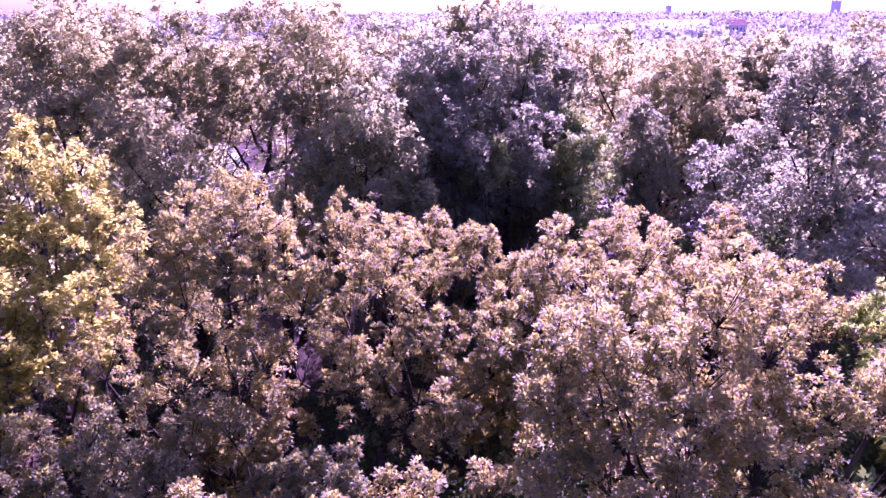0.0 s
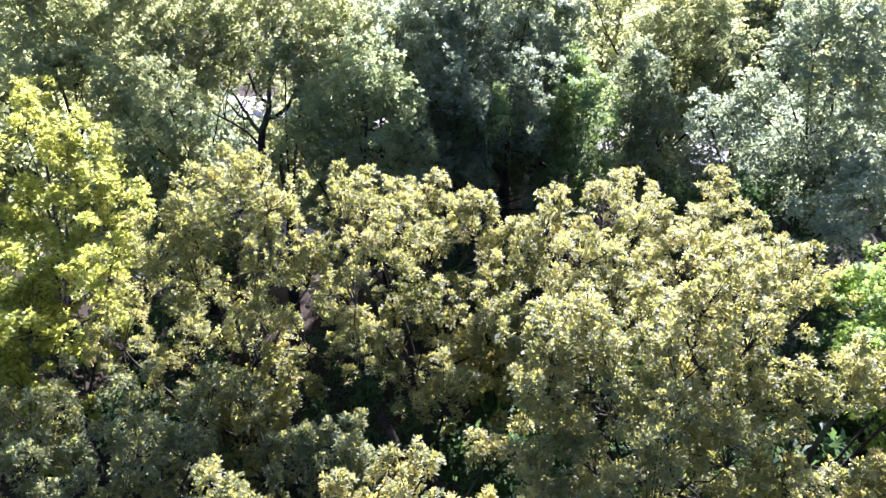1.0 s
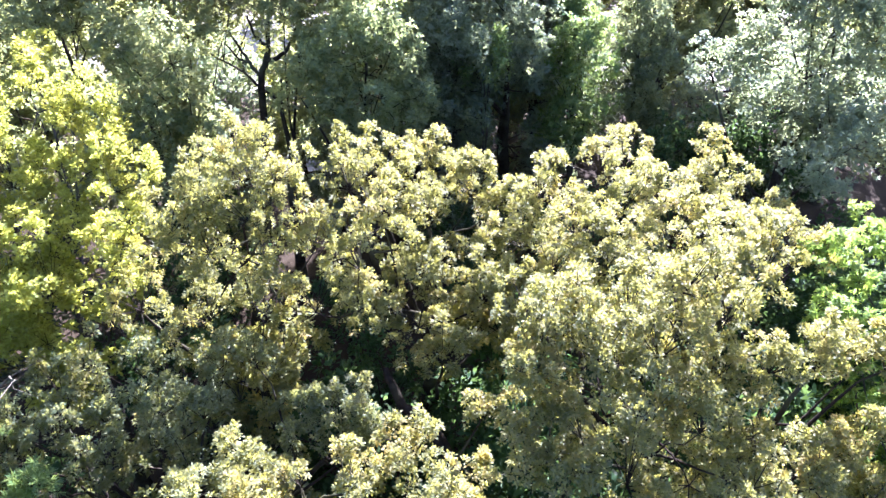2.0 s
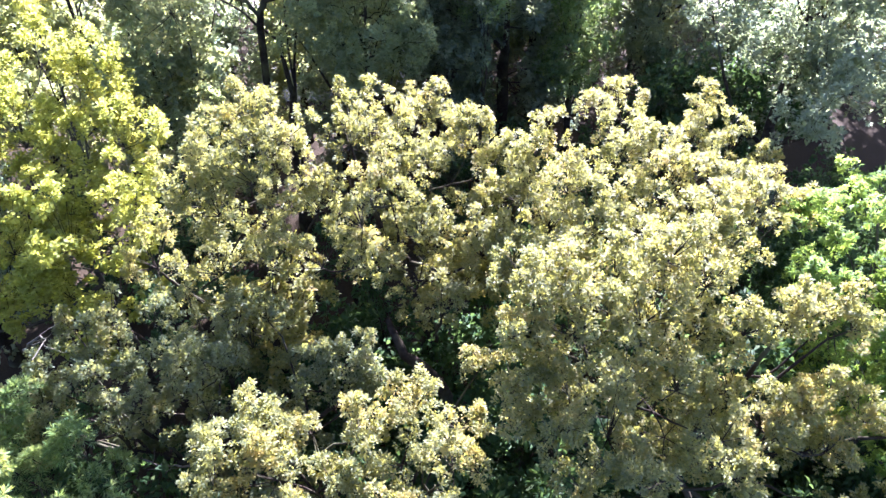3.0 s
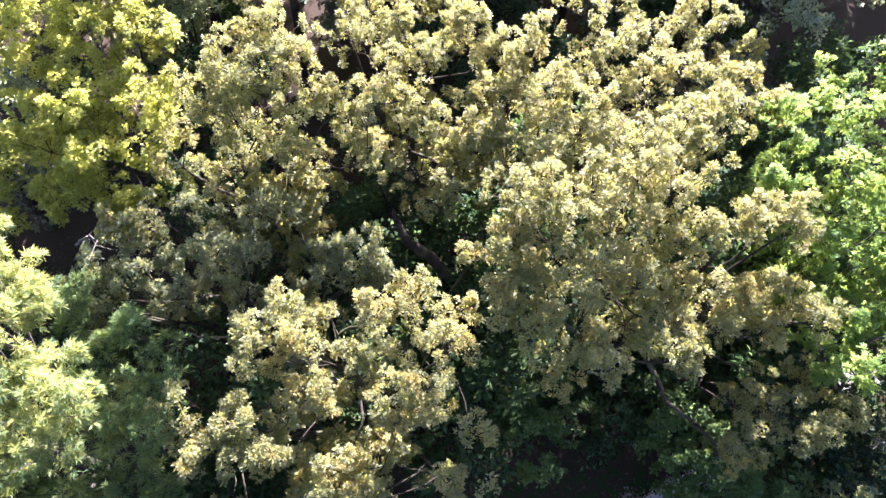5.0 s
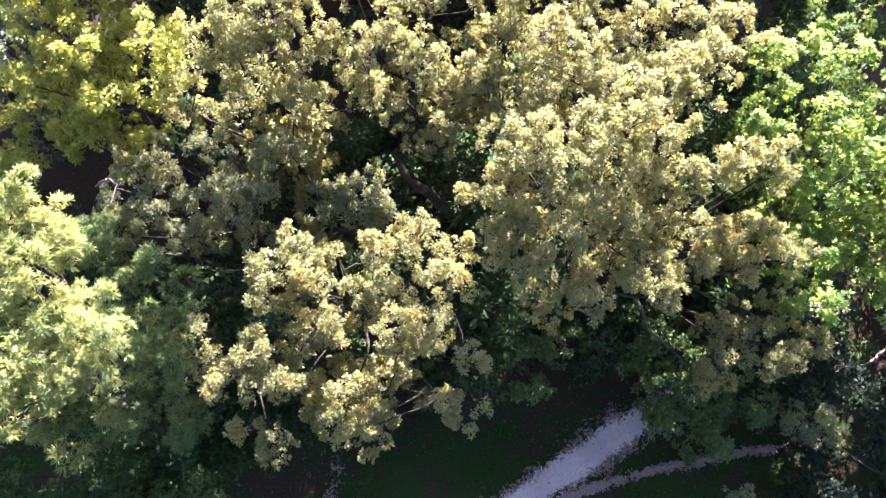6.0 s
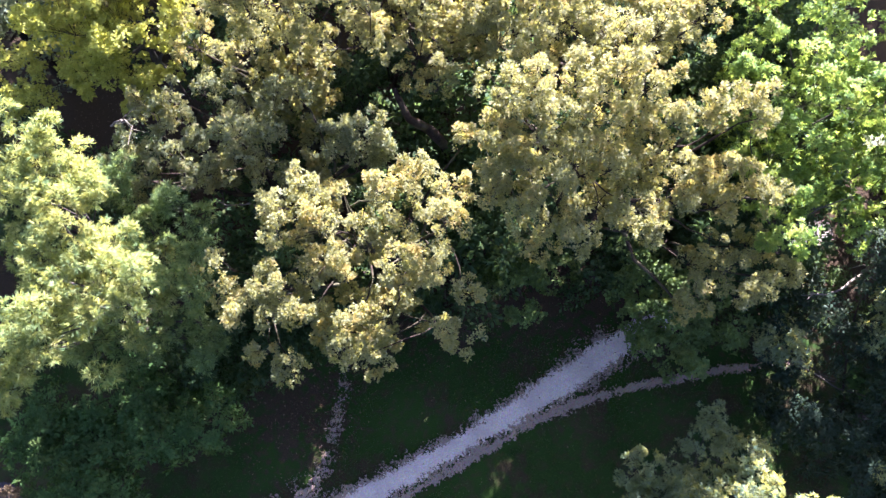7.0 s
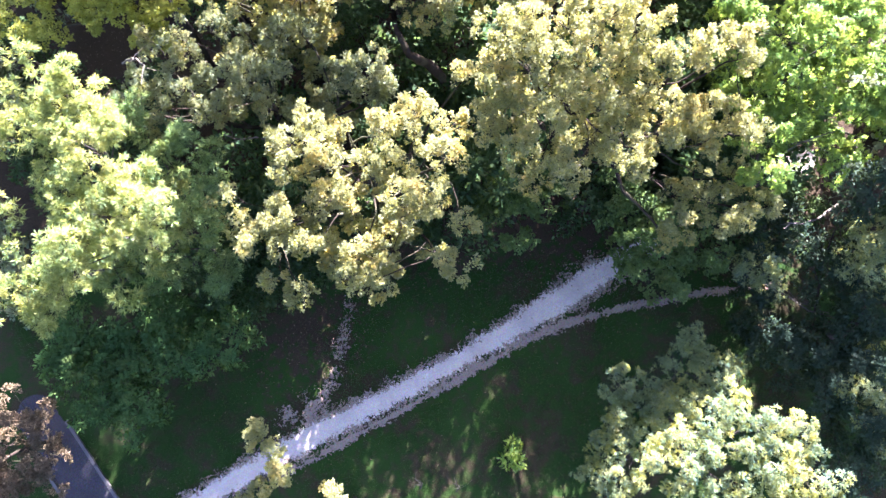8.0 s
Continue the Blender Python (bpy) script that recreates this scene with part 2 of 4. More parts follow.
# style: leaf length, leaf width, leaves a spray, spray radius, tuft radius, sprays a tuft, tufts per square metre of bough, upward reach
STYLE = {
    "oak": (0.062, 0.034, 25, 0.08, 0.19, 8, 12.5, 0.65),
    "poplar": (0.085, 0.062, 18, 0.10, 0.25, 8, 9.5, 0.75),
    "mimosa": (0.15, 0.016, 30, 0.10, 0.33, 15, 4.3, 0.60),
    "locust": (0.115, 0.03, 26, 0.09, 0.33, 15, 5.0, 0.55),
    "feather": (0.11, 0.02, 22, 0.09, 0.26, 14, 6.0, 0.55),
    "holly": (0.13, 0.065, 9, 0.13, 0.28, 7, 9.0, 0.35),
    "laurel": (0.12, 0.05, 13, 0.12, 0.27, 7, 9.0, 0.35),
    "wood": (0.115, 0.075, 14, 0.12, 0.30, 6, 7.6, 0.45),
    "grove": (0.21, 0.145, 8, 0.17, 0.40, 6, 4.2, 0.45),
    "plume": (0.14, 0.062, 11, 0.11, 0.30, 9, 5.2, 0.40),
    "cloud": (0.17, 0.10, 12, 0.15, 0.38, 7, 4.2, 0.45),
    "sprig": (0.17, 0.08, 5, 0.08, 0.14, 3, 2.0, 0.40),
}


ROSETTES = ("mimosa", "feather", "locust")
SOFT = {"oak": 0.3, "poplar": 0.2, "mimosa": 0.32, "locust": 0.68, "feather": 0.45, "wood": 0.8, "grove": 0.85, "plume": 0.85, "cloud": 0.85}


def crown(boughs, style, rng, dense=1.0):
    """Tufts on every bough, sprays on every tuft, leaves on every spray. Gives leaf arrays and the twigs that bear them."""
    L, W, per, spray, tuft_r, sprays, per_m2, lift = STYLE[style]
    rise = 0.8 if style in ("oak", "poplar", "laurel", "locust") else 0.85
    tall = [0.86, 0.86, 1.22] if style in ("oak", "poplar") else [1, 1, 1]
    base, axis, size, limbs, twig_a, twig_b, face = [], [], [], [], [], [], []
    for x, y, z, r in boughs:
        c = np.array([x, y, z])
        n = max(6, int(per_m2 * dense * (r + 0.25) ** 2 * 2.2))
        d = unit(rng.normal(size=(n * 2, 3)) * [1, 1, 0.9] + [0, 0, lift])
        d = d[d[:, 2] > -0.62][:n]
        swell = np.array([noise.noise(Vector(q * 2.3 + c)) for q in d])[:, None]
        tuft = c + d * r * (rng.uniform(*((0.78, 1.06) if style in ("mimosa", "locust", "plume") else (0.55, 1.0)), (len(d), 1)) + swell * 0.8) * [0.92, 0.92, 0.9 + lift * 0.5]
        high = (d[:, 2] > 0.3) & (rng.random(len(d)) < 0.28)
        tuft[high, 2] += rng.uniform(0.08, 0.38, high.sum()) * (lift + 0.6)
        if style in ("oak", "mimosa", "locust", "poplar") and r > 0.45:
            full = np.array([noise.noise(Vector(q * 1.15)) for q in tuft]) > (-0.2 if style == "oak" else -0.1)
            tuft, d = tuft[full], d[full]
        tr = tuft_r * rng.uniform(0.6, 1.3, len(d))
        limbs.append((c, tuft))
        m = sprays
        e = unit(rng.normal(size=(len(d), m, 3)) + d[:, None] * 0.6 + [0, 0, lift * 0.8])
        pos = tuft[:, None] + e * tr[:, None, None] * rng.uniform(0.45, 1.12, (len(d), m, 1)) * tall
        twig_a.append(np.repeat(tuft, m, 0))
        twig_b.append(pos.reshape(-1, 3))
        q = per
        pos, e = pos.reshape(-1, 1, 3), e.reshape(-1, 1, 3)
        a = unit((rng.normal(size=(len(pos), q, 3)) * 0.8 + e * 0.75 + [0, 0, 0.2]) * [1, 1, rise])
        b = pos + a * spray * rng.uniform(*((0.0, 0.25) if style in ROSETTES else (0.15, 1.0)), (len(pos), q, 1))
        outer = unit(e * 0.8 + a * 0.45 + np.repeat(d, m, 0)[:, None] * 0.55)
        base.append(b.reshape(-1, 3))
        axis.append(a.reshape(-1, 3))
        face.append(outer.reshape(-1, 3))
        size.append(rng.uniform(0.7, 1.25, len(pos) * q))
    base, axis, size, face = np.concatenate(base), np.concatenate(axis), np.concatenate(size), np.concatenate(face)
    return base, axis, size * L, size * W, limbs, np.concatenate(twig_a), np.concatenate(twig_b), face


def tree(name, label, foot, boughs, style, leaf, bark=None, trunk_r=0.22, fork=0.35, seed=1, skirt=0, group="", dense=1.0, category="tree", lean=(0, 0)):
    """A tree: trunk, one limb to every bough, crown of separate leaves. skirt: rings of hidden lower boughs added
    inside the crown to block sun and fill gaps.
    """
    rng = np.random.default_rng(seed)
    bark = bark or BARK
    boughs, inner = [tuple(b) for b in boughs], []
    top = max(b[2] for b in boughs)
    if skirt:
        arr = np.array(boughs)
        cx, cy = arr[:, 0].mean(), arr[:, 1].mean()
        spread = max(1.0, arr[:, :2].std(0).max() * 1.2)
        for k in range(skirt):
            h = top * (0.60 - 0.44 * k / max(1, skirt - 1))
            for j in range(8 if skirt == 1 else 4):
                an = rng.uniform(0, 6.28)
                inner.append((cx + math.cos(an) * spread * rng.uniform(0.3, 1), cy + math.sin(an) * spread * rng.uniform(0.3, 1), max(0.9, h + rng.normal() * 0.5), rng.uniform(0.8, 1.2)))
    root = tagged(new(name), label, category, group)
    fx, fy = foot
    root.matrix_basis = Matrix.Translation((fx, fy, 0))
    o = np.array([fx, fy, 0.0])
    mid = np.mean([b[:3] for b in boughs], 0)
    head = np.array([fx + (mid[0] - fx) * 0.5 + lean[0], fy + (mid[1] - fy) * 0.5 + lean[1], top * (fork + 0.3)])
    knee = np.array([fx + (head[0] - fx) * 0.3, fy + (head[1] - fy) * 0.3, top * fork])
    v, f = branch([(0, 0, -0.15), (knee - o) * [0.4, 0.4, 0.5], knee - o, head - o], [trunk_r * 1.5, trunk_r, trunk_r * 0.8, 0.03], 10, 10, 0.05, rng)
    part("trunk", raw_mesh("trunk", v, f), bark, root)
    base, axis, ll, ww, limbs, ta, tb, face = crown(boughs, style, rng, dense)
    if inner:
        more = crown(inner, style, rng, dense * 0.42)
        base, axis, ta, tb, face = (np.concatenate(p) for p in ((base, more[0]), (axis, more[1]), (ta, more[5]), (tb, more[6]), (face, more[7])))
        ll, ww, limbs = np.r_[ll, more[2] * 1.5], np.r_[ww, more[3] * 1.5], limbs + more[4]
    flat = 0.78 if style in ("oak", "poplar", "laurel", "wood", "locust") else 0.55
    leaves = part("crown", leaf_mesh("crown", base - o, axis, ll, ww, rng, flat, out=face, soft=SOFT.get(style, 0.6)), leaf, root)
    sa, sb = [], []
    ends = np.array([c for c, _ in limbs])
    mains = [int(np.argmax(np.linalg.norm(ends - head, axis=1)))]
    while len(mains) < min(len(ends), max(3, len(ends) // 6)):
        far = np.min([np.linalg.norm(ends - ends[k], axis=1) for k in mains], 0)
        mains.append(int(np.argmax(far)))
    lines = {}
    for k in mains:
        c = ends[k]
        s = knee + (head - knee) * rng.uniform(0.0, 0.8)
        m = (s + c) / 2 + np.array([0, 0, -0.12 * np.linalg.norm(c - s) * rng.uniform(0.2, 1.2)]) + rng.normal(size=3) * 0.15
        lines[k] = (s, m, c, trunk_r * rng.uniform(0.26, 0.4))
    for k, (c, tufts) in enumerate(limbs):
        if k in lines:
            s, m, c, r0 = lines[k]
        else:
            near = min(lines, key=lambda q: np.linalg.norm(lines[q][1] - c))
            a0, m0, e0, r1 = lines[near]
            u = rng.uniform(0.25, 0.9)
            s = (1 - u) ** 2 * a0 + 2 * u * (1 - u) * m0 + u * u * e0
            m = (s + c) / 2 + rng.normal(size=3) * 0.14
            r0 = r1 * (1 - u * 0.55) * 0.6
        v, f = branch([s - o, m - o, c - o], [r0, r0 * 0.7, r0 * 0.28], 6, 7, 0.05, rng)
        part("limb", raw_mesh("limb", v, f), bark, root)
        sa.append(np.repeat(c[None], len(tufts), 0) - o)
        sb.append(tufts - o)
    some = slice(None, None, 2) if style not in ("holly", "wood", "grove", "plume", "cloud") else slice(0, 0)
    a = np.concatenate(sa + [(ta - o)[some]])
    b = np.concatenate(sb + [(tb - o)[some]])
    k = sum(len(x) for x in sa)
    r0 = np.r_[np.full(k, 0.012 if style == "oak" else 0.007), np.full(len(a) - k, 0.006)]
    tagged(part("twig", tubes("twig", a, b, r0, r0 * 0.45), BARK, leaves), kind="stuff")
    return root


def ribbon(points, half, step=0.026, ragged=0.12, seed=3, lift=0.012, keep=1.0):
    """A trodden strip along a line: a fine sheet whose edges fray. half: half width at every point."""
    pts, hw = np.array(points, float), np.array(half, float)
    seg = np.r_[0, np.cumsum(np.linalg.norm(np.diff(pts, axis=0), axis=1))]
    lo, hi = pts.min(0) - hw.max() - 0.5, pts.max(0) + hw.max() + 0.5
    gx, gy = np.meshgrid(np.arange(lo[0], hi[0], step), np.arange(lo[1], hi[1], step), indexing="ij")
    P = np.stack([gx.ravel(), gy.ravel()], 1)
    best, wid = np.full(len(P), 9e9), np.zeros(len(P))
    for i in range(len(pts) - 1):
        a, d = pts[i], pts[i + 1] - pts[i]
        t = np.clip(((P - a) @ d) / (d @ d), 0, 1)
        dist = np.linalg.norm(P - a - t[:, None] * d, axis=1)
        w = hw[i] + (hw[i + 1] - hw[i]) * t
        better = dist - w < best
        best[better] = (dist - w)[better]
        wid[better] = w[better]
    near = np.abs(best) < ragged * 3 + 0.1
    rag = np.zeros(len(P))
    for i in np.where(near)[0]:
        p = Vector((P[i, 0], P[i, 1], seed))
        rag[i] = (noise.noise(p * 1.1) * 0.6 + noise.noise(p * 4.0) * 0.6 + noise.noise(p * 11.0) * 0.8) * ragged
    nx, ny = gx.shape
    rng = np.random.default_rng(seed)
    edge = (best + rag).reshape(gx.shape)[:-1, :-1]
    chance = np.clip(0.5 - edge / (ragged * 1.1), 0, 1)
    cell = rng.random(edge.shape) < chance * chance * (3 - 2 * chance)
    z = np.full(nx * ny, lift) + rng.normal(size=nx * ny) * 0.0035
    V = np.stack([gx.ravel(), gy.ravel(), z], 1)
    V[:, :2] += rng.uniform(-0.42, 0.42, (nx * ny, 2)) * step
    if keep < 1:
        thick = np.full(cell.shape, -1.0)
        for i, j in zip(*np.where(cell)):
            p = Vector((gx[i, j], gy[i, j], seed + 9))
            thick[i, j] = 0.5 + noise.noise(p * 2.2) * 0.55 + noise.noise(p * 8.0) * 0.45
        cell &= thick + rng.normal(size=cell.shape) * 0.1 > 1 - keep
    ii, jj = np.where(cell)
    f = np.stack([ii * ny + jj, (ii + 1) * ny + jj, (ii + 1) * ny + jj + 1, ii * ny + jj + 1], 1)
    used = np.unique(f)
    remap = np.zeros(nx * ny, np.int32)
    remap[used] = np.arange(len(used))
    return raw_mesh("strip", V[used], remap[f])


# ---- ground ----
def ground():
    """One sheet from the clearing to the horizon, finer near by, with a range of low hills far off."""
    ring = np.r_[np.linspace(0, 40, 41), np.geomspace(44, 4200, 26)]
    ang = np.linspace(0, 2 * np.pi, 97)[:-1]
    V, F = [(0, 5, 0)], []
    for r in ring[1:]:
        for a in ang:
            x, y = r * math.sin(a), 5 + r * math.cos(a)
            z = (noise.noise(Vector((x * 0.35, y * 0.35, 2))) * 0.06 if r < 60 else 0.0)
            z -= 0.06
            if r > 900:
                z += max(0.0, (noise.noise(Vector((x * 0.0011, y * 0.0011, 4))) + 0.35)) * 26 * min(1, (r - 900) / 1200)
            V.append((x, y, z))
    n = len(ang)
    tri = [(0, 1 + (j + 1) % n, 1 + j) for j in range(n)]
    for i in range(len(ring) - 2):
        for j in range(n):
            a, b = 1 + i * n + j, 1 + i * n + (j + 1) % n
            F.append((a, b, b + n, a + n))
    me = bpy.data.meshes.new("ground")
    me.from_pydata(V, [], tri + F)
    for p in me.polygons:
        p.use_smooth = True
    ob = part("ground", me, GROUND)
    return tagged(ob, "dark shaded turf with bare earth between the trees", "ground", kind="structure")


ground()

# ---- trees: boughs as x, y, z, radius in metres ----
OAK_FRONT = [(-3.9, 7.2, 7.9, 0.48), (-3.1, 7.5, 8.1, 0.56), (-2.3, 7.6, 7.7, 0.6), (-1.5, 7.5, 7.5, 0.6), (-0.5, 7.9, 8.0, 0.56), (0.3, 7.8, 7.6, 0.48), (-2.7, 6.6, 7.9, 0.64), (-1.7, 6.5, 7.6, 0.64), (-0.7, 7.0, 7.7, 0.56), (0.2, 6.7, 8.1, 0.48), (-3.7, 6.4, 7.9, 0.46), (-2.2, 5.8, 7.7, 0.48), (-1.2, 6.0, 7.6, 0.48), (-0.4, 5.9, 7.9, 0.48), (0.7, 9.2, 7.5, 0.32)]
OAK_FRONT_LOW = [(-3.0, 5.6, 7.3, 0.48), (-3.8, 5.4, 7.7, 0.51), (-4.9, 5.8, 7.3, 0.48), (-5.3, 5.4, 6.9, 0.46), (-4.5, 5.1, 7.0, 0.48), (-4.7, 4.7, 7.2, 0.37), (-3.6, 4.8, 7.3, 0.48), (-3.9, 4.0, 6.7, 0.46), (-3.6, 3.7, 6.4, 0.32), (-3.0, 4.7, 7.4, 0.37), (-1.9, 4.5, 7.3, 0.48), (-1.1, 4.7, 7.0, 0.48), (-1.6, 4.1, 6.6, 0.46), (-2.2, 4.0, 6.8, 0.37), (-0.2, 5.5, 7.5, 0.46), (0.7, 5.2, 7.3, 0.46), (0.6, 4.5, 6.8, 0.51), (0.2, 4.3, 6.8, 0.37), (-0.9, 5.4, 7.4, 0.46)]
tree("oak", "golden-green oak with twisted limbs above the gravel path", (-1.6, 7.6), OAK_FRONT + OAK_FRONT_LOW, "oak", LEAF_OAK, BARK, 0.24, seed=11, skirt=1, group="oaks of the copse")
OAK_PATH = [(1.5, 9.0, 10.0, 0.56), (2.2, 9.2, 9.9, 0.56), (3.1, 9.3, 9.8, 0.64), (3.9, 9.2, 10.4, 0.64), (4.7, 9.2, 9.8, 0.56), (1.5, 8.2, 9.6, 0.64), (2.4, 8.3, 9.6, 0.72), (3.4, 8.4, 9.7, 0.72), (4.6, 8.8, 8.9, 0.64), (5.5, 8.9, 8.9, 0.56), (6.3, 9.0, 8.9, 0.56), (7.4, 9.5, 8.6, 0.48), (7.6, 9.1, 8.8, 0.37), (1.3, 7.8, 8.7, 0.48), (2.2, 7.8, 8.6, 0.64), (3.1, 7.7, 9.1, 0.64), (4.0, 7.7, 8.8, 0.64), (5.2, 8.2, 8.2, 0.56), (1.2, 7.3, 8.4, 0.41), (1.9, 6.9, 8.7, 0.48), (2.8, 7.1, 8.3, 0.64), (3.8, 7.2, 8.2, 0.56)]
OAK_PATH_INNER = [(2.4, 8.5, 7.2, 0.7), (3.5, 8.6, 7.2, 0.8), (4.8, 8.4, 7.1, 0.8), (6.2, 8.4, 6.8, 0.7), (4.2, 7.7, 6.9, 0.6), (5.4, 7.5, 6.8, 0.6), (7.0, 7.9, 6.6, 0.6)]
OAK_PATH_SIDE = [(4.6, 6.9, 8.5, 0.56), (2.3, 6.5, 7.8, 0.51), (3.1, 6.3, 8.3, 0.51), (6.2, 8.0, 7.8, 0.52), (6.8, 7.9, 8.2, 0.48), (7.6, 7.9, 7.7, 0.48), (8.0, 7.4, 7.9, 0.32), (5.8, 7.3, 8.0, 0.46), (6.8, 7.3, 7.6, 0.46), (5.0, 6.5, 8.1, 0.32)]
OAK_PATH_LOW = [(7.1, 7.1, 6.2, 0.48), (8.2, 7.0, 5.8, 0.48), (6.7, 6.6, 5.5, 0.46), (7.7, 6.4, 5.4, 0.52), (8.6, 6.3, 5.8, 0.51), (9.3, 6.3, 5.5, 0.32), (6.9, 5.8, 5.3, 0.46), (6.5, 5.6, 5.0, 0.32), (7.8, 5.7, 5.5, 0.46), (8.3, 5.7, 6.0, 0.37)]
tree("oak", "broad olive and straw-coloured oak overhanging the path", (4.8, 9.2), OAK_PATH + OAK_PATH_SIDE + OAK_PATH_LOW + OAK_PATH_INNER, "oak", LEAF_OAK, BARK, 0.26, seed=12, skirt=0, group="oaks of the copse")
OAK_GREY = [(-7.7, 10.3, 7.6, 0.46), (-6.7, 10.1, 8.0, 0.48), (-6.1, 10.5, 7.6, 0.48), (-5.1, 10.5, 7.4, 0.48), (-4.3, 10.2, 7.5, 0.48), (-3.6, 10.3, 7.9, 0.46), (-7.8, 9.2, 7.6, 0.51), (-7.0, 9.4, 7.5, 0.56), (-6.3, 9.4, 7.2, 0.48), (-5.1, 9.2, 7.7, 0.48), (-4.3, 9.1, 7.7, 0.48), (-8.4, 8.5, 7.1, 0.37), (-7.7, 8.5, 7.1, 0.48), (-6.8, 8.6, 7.3, 0.56), (-5.9, 8.4, 7.3, 0.46), (-5.2, 8.7, 7.3, 0.46), (-4.5, 8.5, 7.1, 0.46), (-8.1, 8.1, 7.0, 0.37), (-7.3, 7.8, 7.0, 0.37)]
OAK_GREY_INNER = [(-2.6, 9.5, 7.7, 0.46), (-1.9, 9.5, 7.7, 0.48), (-1.3, 9.1, 7.4, 0.46), (-2.4, 8.9, 7.3, 0.46), (-1.6, 8.9, 7.1, 0.46)]
tree("oak", "grey-green oak with bare twigs showing in its gaps", (-4.6, 9.6), OAK_GREY + OAK_GREY_INNER, "oak", LEAF_OAK_GREEN, BARK, 0.24, seed=13, skirt=1, group="oaks of the copse")
tree("poplar", "tall yellow-green tree with fluttering leaves", (-8.6, 13.4), [(-9.4, 13.8, 9.95, 1.1), (-8.7, 14.7, 9.55, 1.2), (-7.5, 14.5, 9.45, 1), (-9.4, 13.2, 8.75, 1.1), (-8.3, 13.5, 8.65, 1), (-6.4, 12.2, 9.75, 0.9), (-9.4, 11.9, 8.35, 1), (-8.1, 11.9, 8.45, 1), (-7, 12.4, 8.75, 0.8), (-9.5, 11.2, 7.75, 0.9), (-8.4, 11.6, 7.35, 0.7), (-10.5, 17.8, 10.95, 0.6), (-8.8, 16, 10.95, 0.6), (-7.5, 15.3, 10.15, 0.6), (-9.5, 15.7, 11.35, 0.7), (-10.7, 11.3, 6.8, 0.9), (-9.2, 11.6, 6.6, 0.8), (-11.6, 11.0, 6.9, 0.8), (-10.2, 12.6, 7.4, 0.9), (-7.4, 15.3, 10.15, 0.6), (-8.7, 15.7, 10.75, 0.7)], "poplar", LEAF_POPLAR, BARK_GREY, 0.2, seed=14, skirt=1)
tree("oak", "upright olive-green oak with a knobbly top", (-4.2, 12.2), [(-3.9, 12.7, 10.68, 0.9), (-3.3, 12.5, 10.78, 0.7), (-4.5, 11.6, 10.78, 0.7), (-3.7, 11.7, 10.28, 0.9), (-2.9, 12.4, 9.98, 0.6), (-4.5, 11.5, 9.68, 0.8), (-3.5, 11.7, 9.28, 0.8), (-2.6, 12, 9.38, 0.6), (-5.3, 11.5, 9.98, 0.7), (-6.1, 11.4, 8.38, 0.8), (-4.9, 11.7, 7.88, 0.8), (-3.6, 11.5, 8.08, 0.8)], "oak", LEAF_OAK, BARK, 0.24, seed=15, skirt=1, dense=0.8, group="oaks of the copse")
centre_oak = tree("oak", "wide oak with browning leaves and pointed sprays", (-0.3, 13.6), [(-1.9, 15.9, 9.08, 0.9), (-2, 13.6, 9.98, 0.7), (-0.4, 16.9, 8.98, 0.8), (-1.1, 15.1, 9.08, 0.8), (-1.2, 12.7, 9.58, 0.8), (-0.3, 14.2, 8.68, 0.8), (0.7, 15.1, 8.98, 0.9), (1.4, 15, 8.68, 0.7), (2.2, 14.1, 9.28, 0.7), (-0.5, 12.5, 8.38, 0.8), (-1.7, 12, 8.98, 0.8), (1, 13.5, 8.18, 0.9), (1.9, 13.6, 8.48, 0.8), (-1.7, 11.9, 7.88, 0.8), (-0.5, 11.7, 7.68, 0.8), (0.9, 12.3, 7.88, 0.8), (-2.6, 11.6, 8.18, 0.7), (0, 11.1, 7.18, 0.6)], "oak", LEAF_OAK, BARK, 0.28, seed=16, skirt=1, group="oaks of the copse")
stem_v, stem_f = branch([(0.9, 11.1, -0.1), (0.75, 11.0, 2.4), (0.2, 10.7, 4.6), (-0.3, 10.55, 6.0), (-0.8, 10.5, 6.6), (-1.2, 11.2, 7.0)], [0.24, 0.2, 0.16, 0.14, 0.11, 0.07], 10, 20, 0.02, np.random.default_rng(5))
part("trunk", raw_mesh("trunk", stem_v - [-0.3, 13.6, 0], stem_f), BARK, centre_oak, "curved leaning second trunk")
tree("oak", "spreading oak with sunlit straw-yellow foliage", (5.2, 13.8), [(4, 16.3, 8.88, 0.8), (4.8, 16.8, 8.78, 0.8), (5.3, 15.3, 8.68, 0.9), (6.6, 16.2, 8.58, 0.9), (7.8, 16.4, 7.98, 0.8), (8.7, 16.2, 7.78, 0.5), (3.9, 13.5, 9.38, 0.9), (2.7, 12.4, 9.58, 0.8), (5, 13.1, 8.78, 0.9), (6.1, 13.4, 8.88, 0.9), (7.5, 14.1, 8.28, 0.7), (2.4, 12.5, 8.38, 0.8), (3.2, 11.6, 9.08, 0.9), (4.2, 11.1, 9.08, 0.9), (5.2, 11, 9.28, 0.9), (6.4, 11.6, 9.08, 0.8), (8, 13.1, 8.38, 0.6), (1.6, 12, 7.78, 0.8), (2.4, 11.1, 8.28, 0.8)], "oak", LEAF_OAK, BARK, 0.28, seed=17, skirt=1, group="oaks of the copse")
